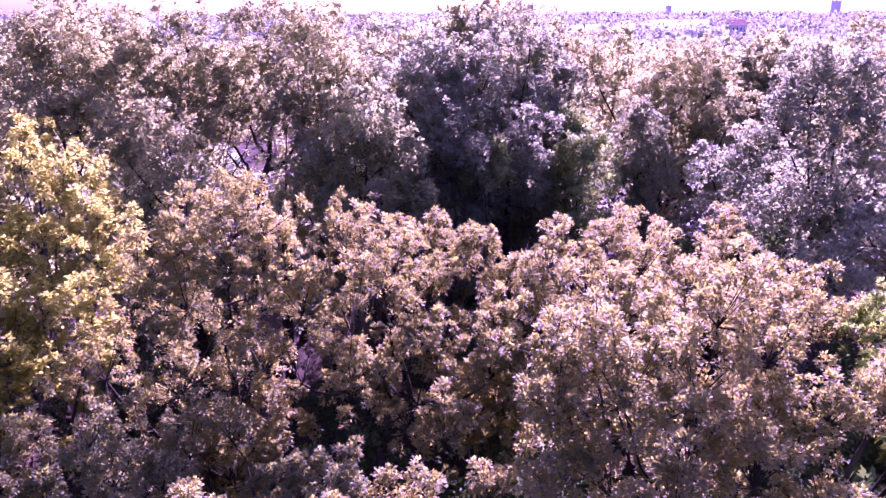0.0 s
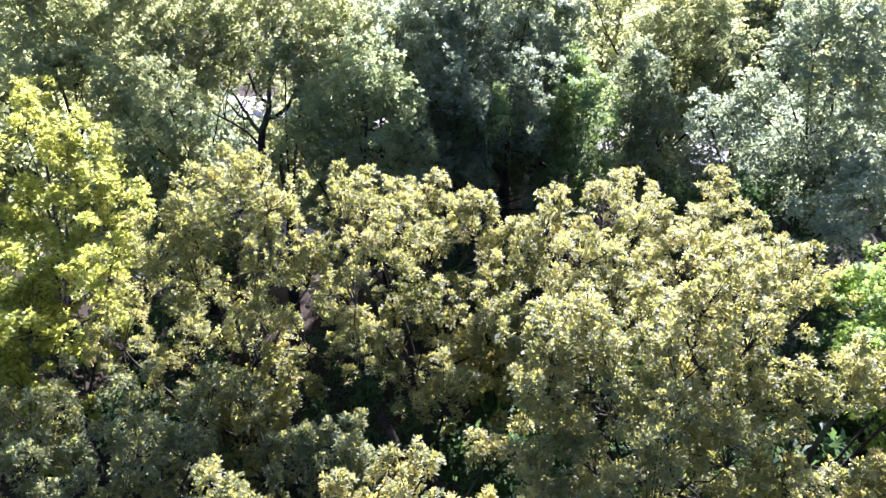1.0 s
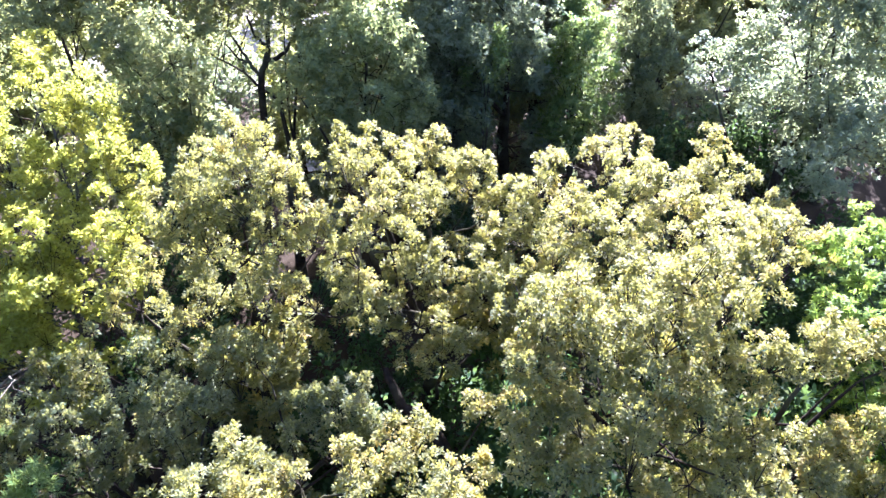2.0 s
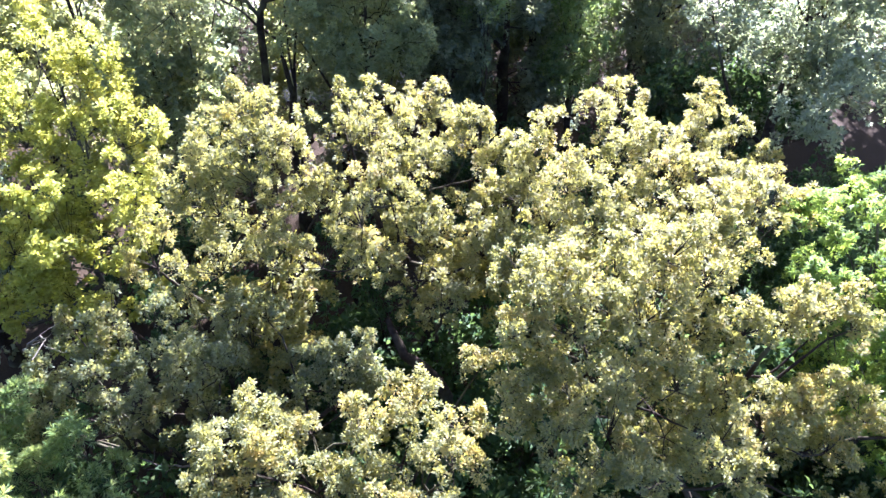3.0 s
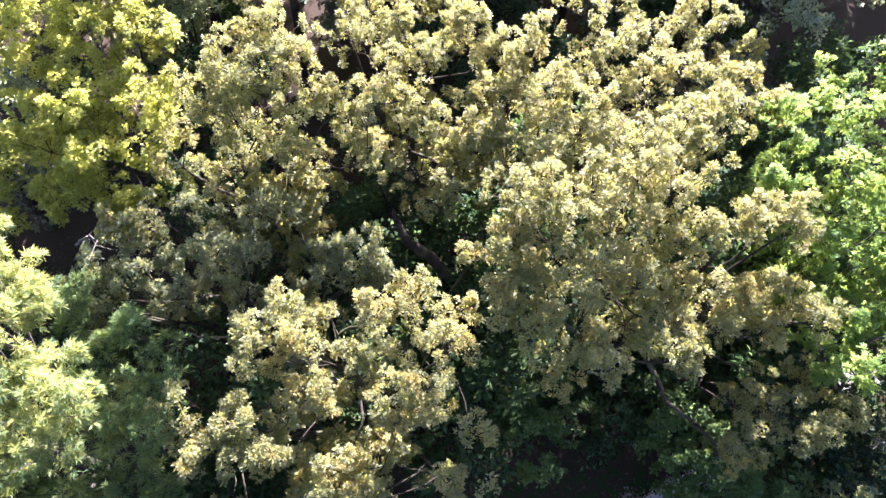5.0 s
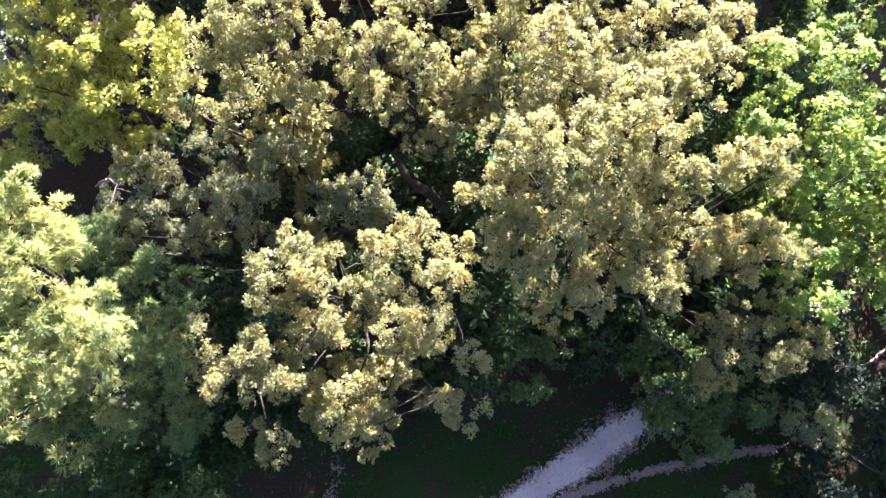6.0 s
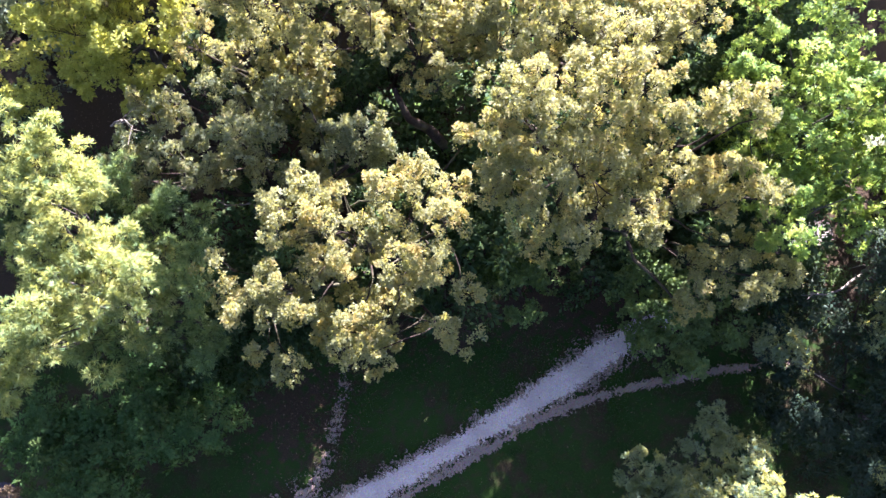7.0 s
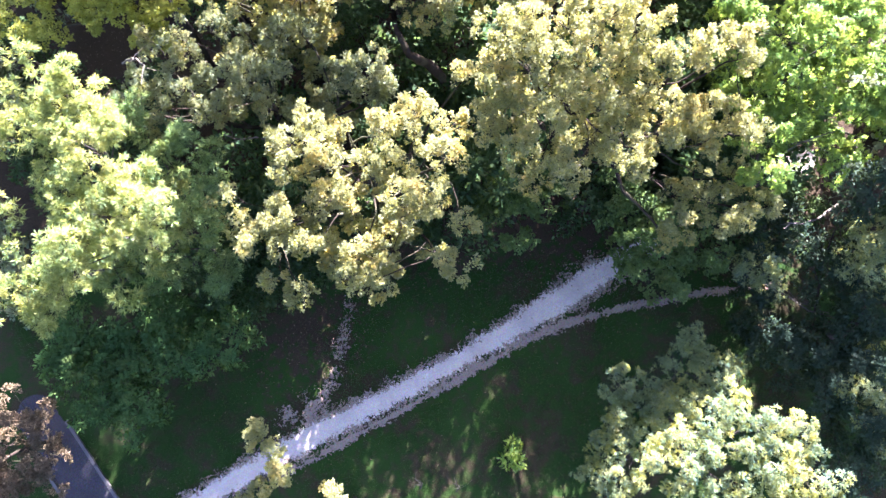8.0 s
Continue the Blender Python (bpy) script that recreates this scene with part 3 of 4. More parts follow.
tree("locust_tree", "bright green feathery locust tree in full leaf", (10.4, 10.6), [(8, 10.1, 7.9, 0.9), (8.9, 10.1, 8.2, 1), (8.6, 9, 7.1, 0.9), (10, 9.8, 6.8, 1), (10.7, 10.3, 7.6, 1), (11.8, 9.5, 6.7, 1), (11.4, 9, 5.8, 0.9), (10.2, 9, 5.3, 0.9), (13.6, 9.2, 3.6, 0.9), (12.3, 9.3, 3.3, 0.6), (8.6, 6.5, 6.6, 0.7), (8.7, 12.3, 8.7, 0.9), (10.6, 13.8, 8.0, 1), (10.1, 11.9, 8.3, 1), (11.5, 11.3, 7.2, 0.9), (12.3, 10.5, 6.9, 0.9), (9.0, 8.2, 6.6, 0.7), (10.6, 8.0, 6.2, 0.8), (9.9, 11.2, 7.9, 0.9), (8.4, 11.4, 8.0, 0.8), (11.5, 8.4, 6.3, 0.8)], "locust", LEAF_LOCUST, BARK_GREY, 0.24, seed=18, skirt=1)
tree("mimosa_tree", "pale grey-green mimosa tree with plumed foliage", (-8.4, 5.8), [(-9.1, 8.3, 9.5, 0.54), (-8.3, 7.7, 9.8, 0.45), (-8.7, 7.3, 9.3, 0.54), (-8.0, 7.3, 9.2, 0.45), (-7.4, 7.0, 9.3, 0.32), (-8.5, 6.4, 9.4, 0.45), (-8.3, 6.2, 9.4, 0.63), (-7.6, 5.8, 9.1, 0.63), (-7.2, 5.9, 8.4, 0.63), (-7.9, 5.1, 9.2, 0.72), (-7.0, 4.8, 9.1, 0.72), (-6.6, 5.2, 8.4, 0.54), (-7.7, 4.5, 8.8, 0.54), (-6.9, 4.5, 8.5, 0.54), (-8.2, 3.8, 8.9, 0.45), (-8.6, 5.7, 9.1, 0.54), (-9.4, 6.7, 9.3, 0.63), (-9.3, 5.2, 8.9, 0.72), (-9.5, 7.6, 9.6, 0.63), (-9.1, 3.2, 8.5, 0.55), (-9.6, 2.7, 8.4, 0.55), (-8.7, 3.6, 8.5, 0.45), (-9.7, 3.7, 8.6, 0.5)], "mimosa", LEAF_MIMOSA, BARK_GREY, 0.2, seed=19, skirt=1)
tree("mimosa_tree", "mid-green young mimosa tree in half shade", (-6.4, 5.0), [(-7.8, 8.1, 7.6, 0.45), (-7.6, 7.2, 7.3, 0.5), (-6.9, 6.8, 7.2, 0.6), (-6.1, 6.8, 7.2, 0.5), (-6.3, 7.3, 7.4, 0.4), (-6.8, 6.1, 6.9, 0.6), (-6.0, 5.9, 6.9, 0.5), (-6.4, 5.3, 6.7, 0.5), (-8.7, 4.6, 5.0, 0.6), (-7.6, 4.2, 5.0, 0.55), (-8.1, 5.1, 5.0, 0.6), (-7.0, 4.9, 5.0, 0.6), (-6.1, 4.8, 5.0, 0.45), (-5.9, 4.1, 5.0, 0.35), (-9.2, 5.3, 5.0, 0.5)], "mimosa", LEAF_HALF, BARK_GREY, 0.1, seed=40, skirt=0)
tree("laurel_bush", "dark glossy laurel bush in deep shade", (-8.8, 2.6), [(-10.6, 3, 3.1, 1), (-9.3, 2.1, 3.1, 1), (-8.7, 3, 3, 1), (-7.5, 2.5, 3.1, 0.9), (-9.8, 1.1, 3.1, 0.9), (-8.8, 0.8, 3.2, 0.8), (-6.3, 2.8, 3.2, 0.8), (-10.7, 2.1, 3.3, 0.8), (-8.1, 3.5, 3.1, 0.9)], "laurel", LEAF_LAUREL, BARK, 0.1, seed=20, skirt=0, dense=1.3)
tree("oak", "dull brown-leaved oak beside the asphalt path", (-12.9, -0.3), [(-11.9, -0.3, 4.3, 0.8), (-10.8, 0.1, 4.4, 0.5), (-11.4, -1.2, 4.3, 0.8), (-10.6, -0.9, 4.4, 0.55), (-11.6, -2.0, 4.3, 0.8), (-12.5, 0.6, 4.4, 0.7), (-13, -1.2, 4.2, 0.9), (-11.3, 0.5, 4.4, 0.6), (-12.4, -2.2, 4.2, 0.8)], "oak", LEAF_OAK_BROWN, BARK, 0.16, seed=21, skirt=0, group="oaks of the copse")
PLUME_TOP = [(6.35, -0.02, 4.9, 0.5), (7.29, 0.28, 4.9, 0.5), (8.17, 0.68, 4.9, 0.5), (8.82, 0.28, 4.9, 0.5), (9.52, 0.43, 4.9, 0.5), (7.07, -0.45, 4.9, 0.5), (8.15, -0.31, 4.9, 0.5), (9.04, -0.45, 4.9, 0.5), (9.71, -1.1, 4.9, 0.5), (7.91, -1.17, 4.9, 0.5), (6.42, -1.1, 4.9, 0.5), (9.07, -1.45, 4.9, 0.5), (8.54, -0.88, 4.9, 0.5), (5.85, -0.6, 4.9, 0.5)]
PLUME_LOW = [(5.66, -0.89, 3.4, 0.5), (6.17, 0.05, 3.4, 0.5), (7.2, 0.61, 3.4, 0.5), (8.2, 0.78, 3.4, 0.5), (10.55, -0.25, 3.4, 0.5), (10.92, -1.19, 3.4, 0.5), (5.03, -1.2, 3.4, 0.5), (8.24, 2.3, 2.0, 0.48), (8.93, 2.04, 2.0, 0.48), (7.54, 1.42, 2.0, 0.48), (5.68, 1.42, 2.0, 0.48), (6.45, 0.99, 2.0, 0.48), (4.99, -0.21, 2.0, 0.48), (5.69, 0.13, 2.0, 0.48), (4.73, -1.2, 2.0, 0.48), (6.84, 1.42, 2.0, 0.48), (8.6, 1.34, 2.0, 0.48), (7.14, 0.82, 2.0, 0.48), (5.91, 0.73, 2.0, 0.48), (5.6, 1.5, 2.5, 0.5), (7.4, 2.25, 2.5, 0.5), (8.4, 1.9, 2.5, 0.5), (6.6, 0.9, 2.5, 0.5), (5.4, 0.2, 2.5, 0.5), (7.8, 2.9, 2.4, 0.45)]
tree("mimosa_tree", "grey-green mimosa tree with a sunlit cream-yellow top", (7.4, 0.0), PLUME_TOP + PLUME_LOW, "feather", LEAF_FEATHER, BARK_GREY, 0.16, seed=22, skirt=0)
tree("mimosa_tree", "blue-green feathery mimosa tree beside the dark thicket", (13.74, 3.43), [(13.0, 5.89, 3.2, 0.55), (13.58, 5.25, 3.2, 0.55), (12.69, 4.89, 3.2, 0.55), (13.5, 4.27, 3.2, 0.55), (13.51, 6.35, 3.2, 0.55), (13.89, 5.89, 3.2, 0.55), (13.18, 1.58, 2.4, 0.55), (13.64, 0.9, 2.4, 0.55), (12.9, 0.56, 2.4, 0.55), (13.36, -0.1, 2.4, 0.55), (13.46, 2.28, 2.4, 0.55), (12.3, 5.0, 4.0, 0.5), (13.0, 4.6, 4.0, 0.55), (12.9, 5.4, 4.5, 0.5), (10.1, 5.3, 2.8, 0.5), (9.7, 5.0, 2.6, 0.45), (10.5, 4.9, 2.6, 0.45), (12.3, 1.4, 3.0, 0.45), (13.0, 0.9, 3.0, 0.5)], "feather", LEAF_FEATHER, BARK_GREY, 0.12, seed=41, skirt=0, dense=0.6)
tree("hazel_bush", "mid-green hazel bush under the oak beside the path", (7.0, 6.0), [(6.1, 6.7, 3.2, 0.8), (7.6, 5.7, 2.6, 0.8), (6.3, 5.1, 2.4, 0.8), (7.5, 4.7, 2.2, 0.6), (8.6, 5.5, 2.3, 0.7), (6, 5.9, 2.7, 0.7), (5.5, 7.3, 3.4, 0.8), (6.9, 5.2, 2.6, 0.7), (8.0, 6.3, 3.2, 0.8), (6.8, 6.2, 3.2, 0.8)], "poplar", LEAF_HAZEL, BARK, 0.08, seed=23, skirt=0)
tree("hazel_bush", "small dark hazel bush with a few lit leaves", (2.7, 7.6), [(2.1, 7.8, 2.6, 0.8), (3, 7.7, 2.5, 0.7), (2.7, 6.1, 2.1, 0.5), (1.6, 7, 2.2, 0.6), (3.6, 7.4, 2.2, 0.6)], "poplar", LEAF_HAZEL, BARK, 0.06, seed=24, skirt=0)
tree("shaded_thicket", "blue-green evergreen thicket with its shade put into the leaf colour", (12.2, 3.4), [(10.2, 5.7, 2.3, 0.7), (11.1, 6.4, 2.8, 0.9), (12.5, 5, 2.6, 0.9), (13.3, 5.1, 3.2, 0.9), (13.1, 3.5, 3.2, 0.9), (12.8, 1.9, 2.8, 0.9), (11, 2.6, 2.2, 0.9), (11.8, 1.2, 2.2, 0.9), (12.8, 0.2, 2.6, 0.9), (10.4, 3, 1.7, 0.7), (12.3, 2.9, 2.4, 0.9), (12.2, -0.9, 2.2, 0.9), (10.3, 4.5, 1.8, 0.6), (12.4, 7.1, 4.7, 0.9)], "laurel", LEAF_THICKET_SHADE, BARK, 0.14, seed=25, skirt=0)
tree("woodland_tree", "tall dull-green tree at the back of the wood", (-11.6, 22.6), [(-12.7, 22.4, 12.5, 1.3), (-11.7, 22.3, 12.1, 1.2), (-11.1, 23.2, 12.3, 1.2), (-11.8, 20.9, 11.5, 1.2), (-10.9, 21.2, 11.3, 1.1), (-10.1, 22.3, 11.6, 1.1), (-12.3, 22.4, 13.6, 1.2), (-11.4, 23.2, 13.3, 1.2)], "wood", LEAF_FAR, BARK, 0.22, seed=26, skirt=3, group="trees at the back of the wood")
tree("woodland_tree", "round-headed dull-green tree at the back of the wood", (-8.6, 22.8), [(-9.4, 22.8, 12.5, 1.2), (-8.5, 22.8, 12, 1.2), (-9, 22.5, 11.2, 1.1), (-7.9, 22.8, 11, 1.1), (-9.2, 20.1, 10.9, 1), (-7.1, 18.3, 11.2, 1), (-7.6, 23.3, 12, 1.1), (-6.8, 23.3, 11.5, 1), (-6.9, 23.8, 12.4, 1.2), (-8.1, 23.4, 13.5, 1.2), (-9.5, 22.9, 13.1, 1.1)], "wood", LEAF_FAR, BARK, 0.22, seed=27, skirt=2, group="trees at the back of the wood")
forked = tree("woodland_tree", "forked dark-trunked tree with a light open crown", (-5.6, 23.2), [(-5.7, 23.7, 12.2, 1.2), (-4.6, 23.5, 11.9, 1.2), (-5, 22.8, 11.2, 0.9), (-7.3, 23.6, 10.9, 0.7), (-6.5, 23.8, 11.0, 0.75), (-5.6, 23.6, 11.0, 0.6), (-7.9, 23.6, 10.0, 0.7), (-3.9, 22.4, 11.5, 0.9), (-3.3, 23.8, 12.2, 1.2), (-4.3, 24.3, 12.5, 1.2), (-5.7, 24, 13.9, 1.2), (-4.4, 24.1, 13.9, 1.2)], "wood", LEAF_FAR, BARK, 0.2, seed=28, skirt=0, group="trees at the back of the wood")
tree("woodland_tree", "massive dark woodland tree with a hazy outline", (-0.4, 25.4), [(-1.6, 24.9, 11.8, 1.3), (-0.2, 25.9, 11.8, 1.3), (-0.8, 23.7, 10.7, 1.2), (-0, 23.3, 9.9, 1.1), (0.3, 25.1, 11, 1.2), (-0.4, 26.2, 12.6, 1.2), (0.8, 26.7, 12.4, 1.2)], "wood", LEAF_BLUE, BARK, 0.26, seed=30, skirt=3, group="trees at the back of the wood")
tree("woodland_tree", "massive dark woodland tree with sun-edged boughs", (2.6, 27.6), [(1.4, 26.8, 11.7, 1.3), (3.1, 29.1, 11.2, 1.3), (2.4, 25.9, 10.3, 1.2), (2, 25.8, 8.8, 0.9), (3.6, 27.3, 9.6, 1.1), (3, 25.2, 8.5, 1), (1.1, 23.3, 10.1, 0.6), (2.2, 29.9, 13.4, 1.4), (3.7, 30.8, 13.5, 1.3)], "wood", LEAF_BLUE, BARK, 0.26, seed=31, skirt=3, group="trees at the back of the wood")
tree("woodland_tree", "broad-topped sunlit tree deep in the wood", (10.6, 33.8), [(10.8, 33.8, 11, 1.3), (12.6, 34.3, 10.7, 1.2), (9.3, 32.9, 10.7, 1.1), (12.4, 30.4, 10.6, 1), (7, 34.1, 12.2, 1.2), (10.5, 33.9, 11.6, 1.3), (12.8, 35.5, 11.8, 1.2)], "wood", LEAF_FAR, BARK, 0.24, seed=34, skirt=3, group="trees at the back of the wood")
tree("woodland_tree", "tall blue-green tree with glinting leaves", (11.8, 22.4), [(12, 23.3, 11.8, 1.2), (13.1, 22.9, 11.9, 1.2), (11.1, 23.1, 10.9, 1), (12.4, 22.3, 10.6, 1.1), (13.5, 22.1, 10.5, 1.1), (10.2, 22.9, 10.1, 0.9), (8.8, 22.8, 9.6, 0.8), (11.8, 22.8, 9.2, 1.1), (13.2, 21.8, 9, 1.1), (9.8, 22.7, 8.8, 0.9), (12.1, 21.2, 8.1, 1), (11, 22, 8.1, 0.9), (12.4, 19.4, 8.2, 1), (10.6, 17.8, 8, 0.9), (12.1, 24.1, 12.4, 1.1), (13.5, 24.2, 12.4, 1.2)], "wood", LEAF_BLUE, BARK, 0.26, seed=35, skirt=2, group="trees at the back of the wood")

for line, thick in (
    ([(-6.3, 23.2, 6.2), (-6.12, 23.2, 9.04), (-5.9, 23.2, 9.62), (-5.74, 23.2, 10.1), (-5.62, 23.2, 10.85), (-5.39, 23.3, 11.75)], [0.15, 0.12, 0.105, 0.09, 0.07, 0.04]),
    ([(-6.08, 23.2, 9.15), (-6.38, 23.2, 9.63), (-6.6, 23.2, 10.07), (-6.95, 23.3, 10.7)], [0.075, 0.06, 0.045, 0.03]),
    ([(-6.42, 23.2, 9.7), (-6.75, 23.15, 9.85), (-7.1, 23.2, 10.3)], [0.05, 0.04, 0.02]),
    ([(-5.85, 23.2, 9.7), (-5.35, 23.2, 9.91), (-5.0, 23.2, 10.3), (-4.7, 23.2, 10.9)], [0.09, 0.07, 0.05, 0.03]),
    ([(-5.7, 23.2, 10.2), (-6.1, 23.2, 10.6), (-6.3, 23.3, 11.2)], [0.06, 0.05, 0.03]),
):
    fork_v, fork_f = branch(line, thick, 8, 12, 0.015, np.random.default_rng(len(line)))
    part("limb", raw_mesh("limb", fork_v - [-5.6, 23.2, 0], fork_f), BARK, forked)


def dome(x, y, top, radius, low, seed):
    """Boughs in rings under a rounded top, down to a given height."""
    rng = np.random.default_rng(seed)
    out, z = [(x, y, top - 0.55, 0.55)], top - 0.95
    while z > low:
        w = radius * min(1.0, math.sqrt((top - z) / (1.5 * radius))) - 0.3
        n = max(3, round(2 * math.pi * w / 1.15))
        turn = rng.uniform(0, 6.28)
        for k in range(n):
            an = turn + k * 2 * math.pi / n + rng.uniform(-0.25, 0.25)
            q = w * rng.uniform(0.8, 1.12)
            out.append((x + math.cos(an) * q, y + math.sin(an) * q, z + rng.uniform(-0.3, 0.3), rng.uniform(0.5, 0.72)))
        z -= 1.0
    return out


tree("woodland_tree", "great dark woodland tree with a broad dome", (-1.6, 33.6), dome(-2.0, 33.6, 14.4, 3.4, 9.0, 90), "wood", LEAF_BLUE, BARK, 0.3, seed=39, skirt=1, dense=0.7, group="trees at the back of the wood")
BACK = "trees at the back of the wood"
tree("pine_tree", "soft blue-green pine with two rounded plumed heads", (-2.4, 21.4), dome(-2.2, 21.6, 12.3, 1.55, 8.3, 81) + dome(-3.8, 21.3, 11.0, 0.95, 8.3, 82), "plume", LEAF_PLUME, BARK, 0.18, seed=29, skirt=0, group=BACK)
tree("pine_tree", "conical pine in the shade of taller trees, shade put into its colour", (0.2, 24.6), dome(0.2, 24.6, 10.9, 1.6, 5.0, 83), "plume", LEAF_PINE, BARK, 0.2, seed=36, skirt=0, group=BACK)
tree("woodland_tree", "slim yellow-topped tree in front of the dark wood", (1.5, 23.9), dome(1.4, 23.9, 10.3, 0.55, 8.9, 84), "plume", LEAF_HALF, BARK, 0.1, seed=32, skirt=0, group=BACK)
tree("woodland_tree", "rounded tree with a sunlit lime-yellow cap", (5.1, 25.7), dome(5.1, 25.7, 10.5, 1.1, 5.5, 85) + dome(5.2, 28.4, 10.9, 0.6, 8.6, 86), "plume", LEAF_HALF, BARK, 0.16, seed=33, skirt=0, group=BACK)
tree("pine_tree", "tall pine with a lit round cap, its shaded body painted darker", (8.0, 28.5), dome(8.0, 28.5, 11.0, 1.45, 4.5, 87), "plume", LEAF_PINE, BARK, 0.2, seed=37, skirt=0, group=BACK)
tree("pine_tree", "soft blue-green pine at the rim of the yard", (-9.0, 21.2), dome(-9.2, 21.2, 10.5, 1.5, 5.0, 88), "plume", LEAF_PLUME, BARK, 0.18, seed=38, skirt=0, group=BACK)

tree("woodland_tree", "broad dull-green tree with a sunlit crest deep in the wood", (12.4, 38.0), dome(12.4, 38.0, 12.5, 2.6, 5.5, 91), "cloud", LEAF_FAR, BARK, 0.26, seed=42, skirt=0, group=BACK)
tree("woodland_tree", "tall blue-green tree deep in the wood", (18.0, 42.0), dome(18.0, 42.0, 12.9, 2.4, 6.0, 92), "cloud", LEAF_BLUE, BARK, 0.26, seed=43, skirt=0, group=BACK)
tree("woodland_tree", "pale yellow-green tree catching the sun behind the wood", (22.5, 41.0), dome(22.5, 41.0, 12.6, 2.6, 6.5, 93), "cloud", LEAF_MIMOSA, BARK, 0.24, seed=44, skirt=0, group=BACK)
tree("woodland_tree", "dark rounded tree among the tallest of the wood", (4.4, 32.4), dome(4.4, 32.4, 13.4, 1.9, 5.0, 94), "cloud", LEAF_BLUE, BARK, 0.26, seed=45, skirt=0, group=BACK)
tree("woodland_tree", "dark rounded tree with lit outer boughs", (1.2, 31.2), dome(1.2, 31.2, 13.3, 1.8, 5.0, 95), "cloud", LEAF_PLUME, BARK, 0.26, seed=46, skirt=0, group=BACK)

# ---- added understorey bushes and the wood behind ----
def generic_boughs(height, spread, count, seed, low=0.35):
    rng = np.random.default_rng(seed)
    out = []
    for i in range(count):
        u = (i + 0.5) / count
        z = height * (low + (0.93 - low) * u)
        w = spread * math.sqrt(max(0.05, 1 - ((u - 0.35) / 0.72) ** 2))
        an = i * 2.4 + rng.uniform(-0.4, 0.4)
        out.append((math.cos(an) * w * rng.uniform(0.5, 1), math.sin(an) * w * rng.uniform(0.5, 1), z, rng.uniform(0.85, 1.3) * height / 11))
    return out


def spread_copies(proto, spots, seed):
    """The prototype stands at the first spot, copies at the others, each turned and sized on its own."""
    rng = np.random.default_rng(seed)
    for i, (x, y, s) in enumerate(spots):
        m = pose(x, y, 0, 0, 0, rng.uniform(0, 360)) @ Matrix.Diagonal((s, s, s * rng.uniform(0.92, 1.08), 1))
        if i == 0:
            proto.matrix_basis = m
        else:
            c = copy_thing(proto, pose(0, 0, 0))
            c.matrix_basis = m


# Added bushes, mostly unseen: they keep sun off the ground and fill gaps.
bush = tree("shade_filler_bush", "dark green bush added under the trees to fill gaps and block sun", (0, 0), generic_boughs(3.4, 1.3, 8, 5, 0.2), "holly", LEAF_DARK, BARK, 0.07, seed=71, dense=0.36, group="bushes under the trees")
BUSH_SPOTS_BACK = [(-12.5, 17.5, 1.1), (-9.5, 18.6, 1.2), (-6.2, 17.6, 1.0), (-3.2, 18.8, 1.1), (1.6, 19.6, 1.15), (4.2, 20.6, 1.3), (7.2, 20.2, 1.3), (9.6, 18.4, 1.2), (12.6, 17.2, 1.3), (15.4, 20.4, 1.4), (-14.5, 12.6, 1.2), (-12.8, 8.8, 1.1), (-11.2, 10.4, 1.0), (-6.4, 11.0, 0.8), (2.0, 10.6, 0.7), (9.4, 14.2, 1.0), (15.0, 6.6, 1.0), (-1.8, 15.9, 0.8), (3.0, 11.8, 1.5), (5.6, 12.2, 1.6), (8.2, 12.6, 1.5), (6.8, 15.2, 1.7), (10.2, 13.6, 1.5), (0.8, 13.0, 1.5), (-2.2, 12.2, 1.5), (-4.6, 12.0, 1.4), (3.6, 15.4, 1.6), (-7.0, 14.6, 1.5), (6.6, 22.6, 1.5), (3.2, 22.8, 1.5)]
BUSH_SPOTS_MIDDLE = [(-0.2, 21.8, 1.4), (9.8, 27.0, 1.6), (0.6, 7.9, 1.6), (-5.8, 6.4, 1.5), (-6.6, 5.0, 1.2), (-5.0, 7.8, 1.6), (-7.4, 4.6, 1.2), (9.4, 8.4, 1.6), (8.6, 8.2, 1.4), (7.8, 8.6, 1.4), (10.6, 12.4, 2.0), (-4.6, 6.6, 1.3), (-5.4, 5.4, 1.0), (10.0, 8.6, 1.3), (10.6, 10.4, 1.6), (9.6, 7.5, 0.8), (10.8, 7.4, 0.9), (12.2, 7.7, 0.8), (9.0, 8.9, 0.9), (5.2, 8.0, 1.2), (6.4, 9.2, 1.5), (5.7, 9.1, 1.3), (6.0, 11.0, 1.8), (9.2, 9.6, 1.5), (9.8, 11.4, 1.9), (1.9, 9.8, 1.9), (6.2, 10.0, 1.4), (8.6, 9.4, 1.2), (-2.5, 7.2, 1.1), (-0.8, 7.6, 1.5)]
BUSH_SPOTS_FRONT = [(1.2, 8.6, 1.0), (-4.4, 7.9, 1.1), (-13.6, 19.2, 1.4), (-8.9, 19.8, 1.3), (3.2, 9.2, 1.0), (6.8, 8.4, 1.0), (0.2, 9.6, 1.4), (1.2, 12.0, 1.9), (-3.0, 9.6, 1.2), (-9.2, 23.4, 1.7), (9.4, 24.6, 1.9), (10.6, 25.4, 2.0), (12.4, 25.6, 1.9), (12.2, 14.8, 1.4), (11.5, 16.5, 1.6), (12.8, 18.5, 1.5), (10.6, 15.6, 1.5), (-10.0, 9.5, 1.2), (-9.6, 10.6, 1.2), (-8.8, 9.2, 1.0), (12.9, 16.2, 1.2), (14.0, 20.5, 1.4), (-3.2, 13.4, 1.4), (-1.5, 14.6, 1.3)]
spread_copies(bush, BUSH_SPOTS_BACK + BUSH_SPOTS_MIDDLE + BUSH_SPOTS_FRONT, 9)

